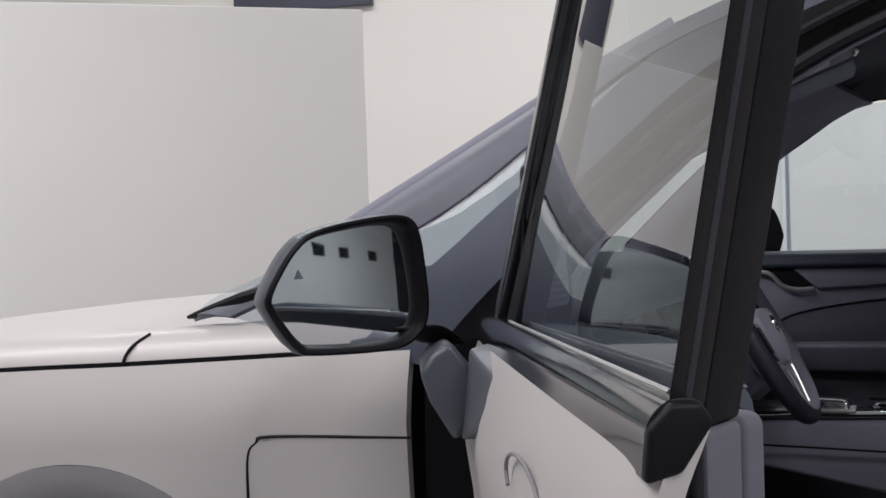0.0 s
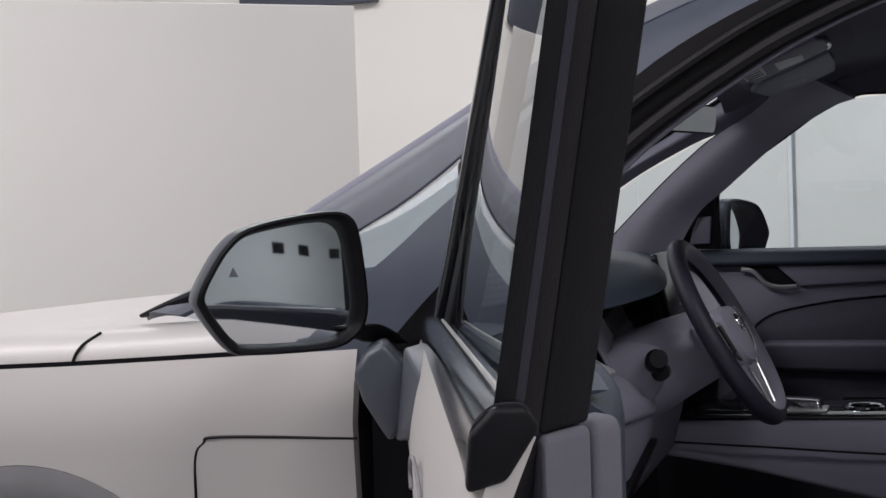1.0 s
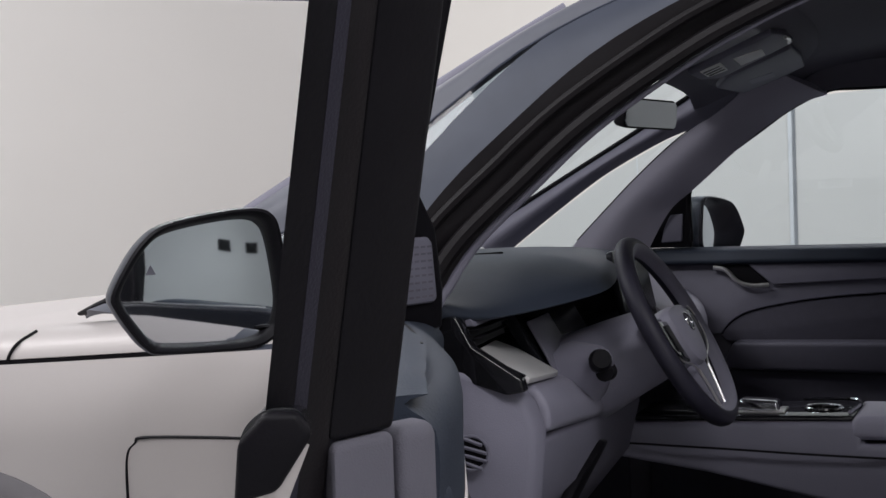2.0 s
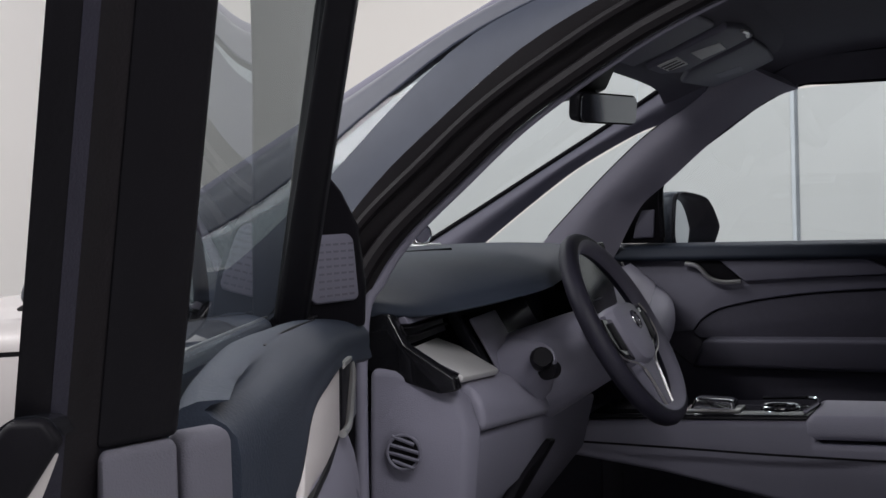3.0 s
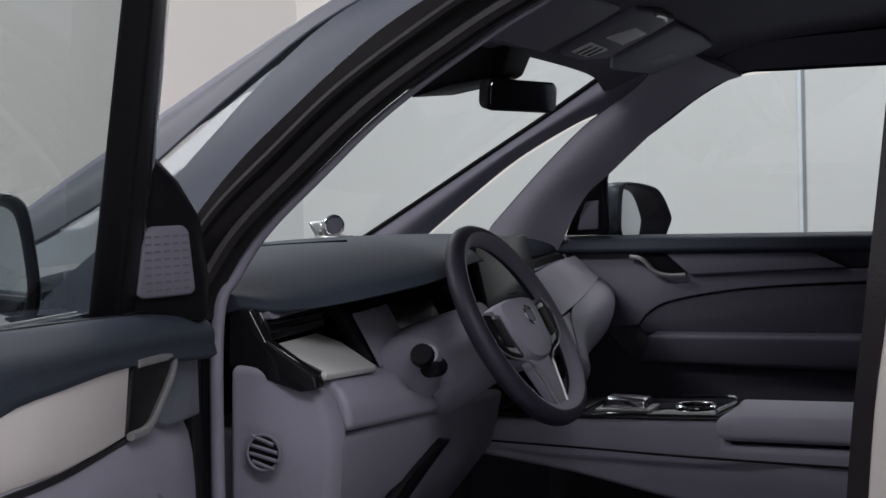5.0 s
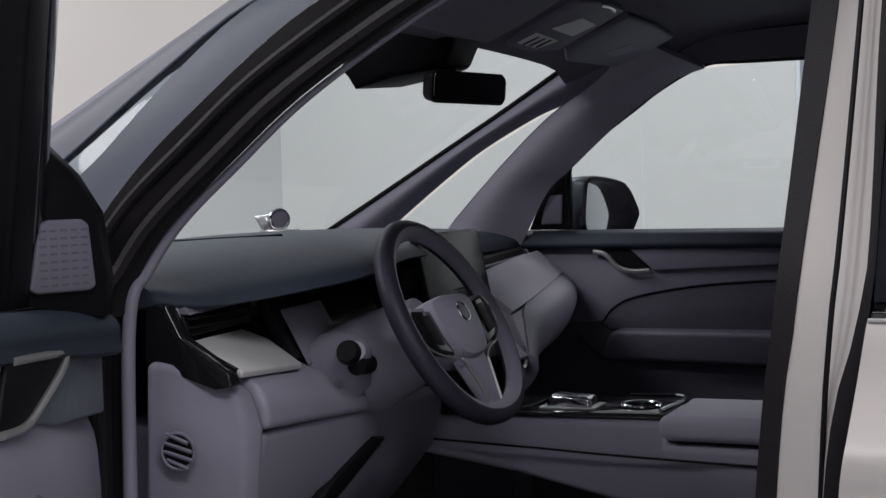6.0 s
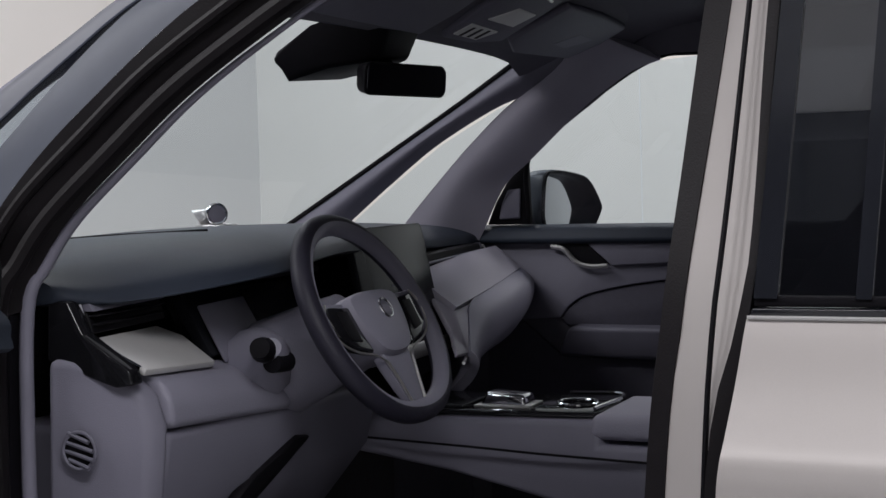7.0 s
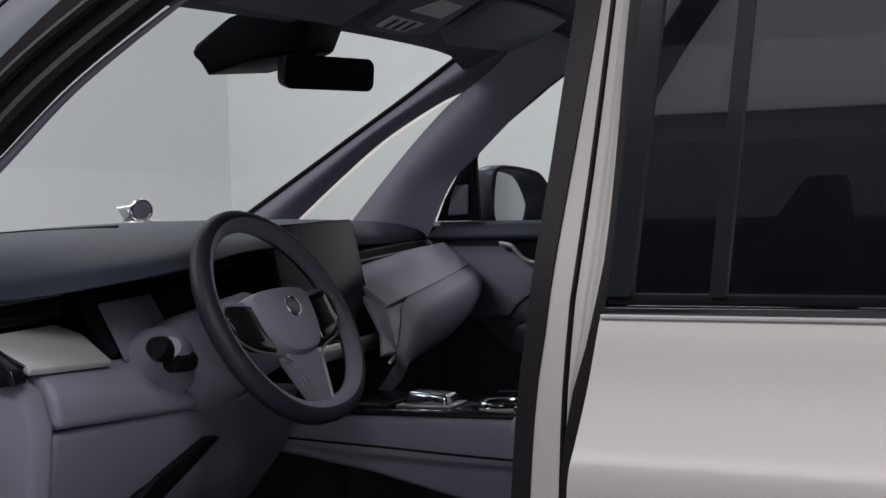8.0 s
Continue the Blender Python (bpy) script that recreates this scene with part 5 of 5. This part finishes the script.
CO = [(0.25, -0.074, 1.04), (0.30, -0.069, 1.028), (0.44, -0.060, 1.008), (0.41, -0.060, 0.985), (0.35, -0.064, 0.952), (0.29, -0.073, 0.926), (0.25, -0.090, 0.915)]
part("foot_cover", hexa([(u, wo(u) + 0.004, z) for u, z in CB], CO, 0.006, 3), PODLIGHT, door, "lighter grey mirror foot cover")
# sign on the wall behind: plain dark marks, in line
for sx in (8.4, 9.85, 11.9, 14.1):
    m = part("sign_mark", box(sx - 0.3, sx + 0.3, -8.8, -8.76, 2.62, 2.98, 0.02), BLACK)
    tagged(m, "dark plain sign mark fixed on the pale wall", "sign", group="sign on the wall")

# dark blanking behind the wing gap and wheel
part("wheel_liner", sheet([[(ARCHC[0] + 0.40 * math.cos(t), -0.93, ARCHC[1] + 0.40 * math.sin(t)) for t in [math.pi * k / 12 for k in range(13)]], [(ARCHC[0] + 0.40 * math.cos(t), -0.62, ARCHC[1] + 0.40 * math.sin(t)) for t in [math.pi * k / 12 for k in range(13)]]], 0.01, 30, 3), ARCH, car, "grey wheel arch liner")
tyre = part("front_wheel", grid([[(ARCHC[0] + r * math.cos(t), y, 0.35 + r * math.sin(t)) for t in [2 * math.pi * k / 40 for k in range(40)]] for r, y in ((0.22, -0.9), (0.33, -0.91), (0.35, -0.88), (0.35, -0.70), (0.33, -0.67), (0.22, -0.68))], False, True), RUBBER, car, "black tyre")
part("wheel_rim", disc((ARCHC[0], -0.885, 0.35), (0, -1, 0), 0.225, 0.01, 36, 0.004), SATIN, tyre)
band = []
for r, y in ((0.30, -0.93), (0.325, -0.952), (0.36, -0.958), (0.384, -0.957), (0.388, -0.945)):
    band.append([(ARCHC[0] + r * math.cos(t), y, ARCHC[1] + r * math.sin(t)) for t in [math.pi * k / 24 for k in range(25)]])
part("arch_moulding", grid(band), ARCH, car, "grey wheel arch moulding")
# charging flap outline on the wing, bonnet side cut
flap = [(-1.24, -0.966, 0.868), (-1.48, -0.964, 0.864), (-1.515, -0.962, 0.852), (-1.532, -0.961, 0.82), (-1.535, -0.956, 0.70)]
part("flap_gap", tube(flap, 0.0028, 6, 6), BLACK, car, "dark outline of the charging flap")
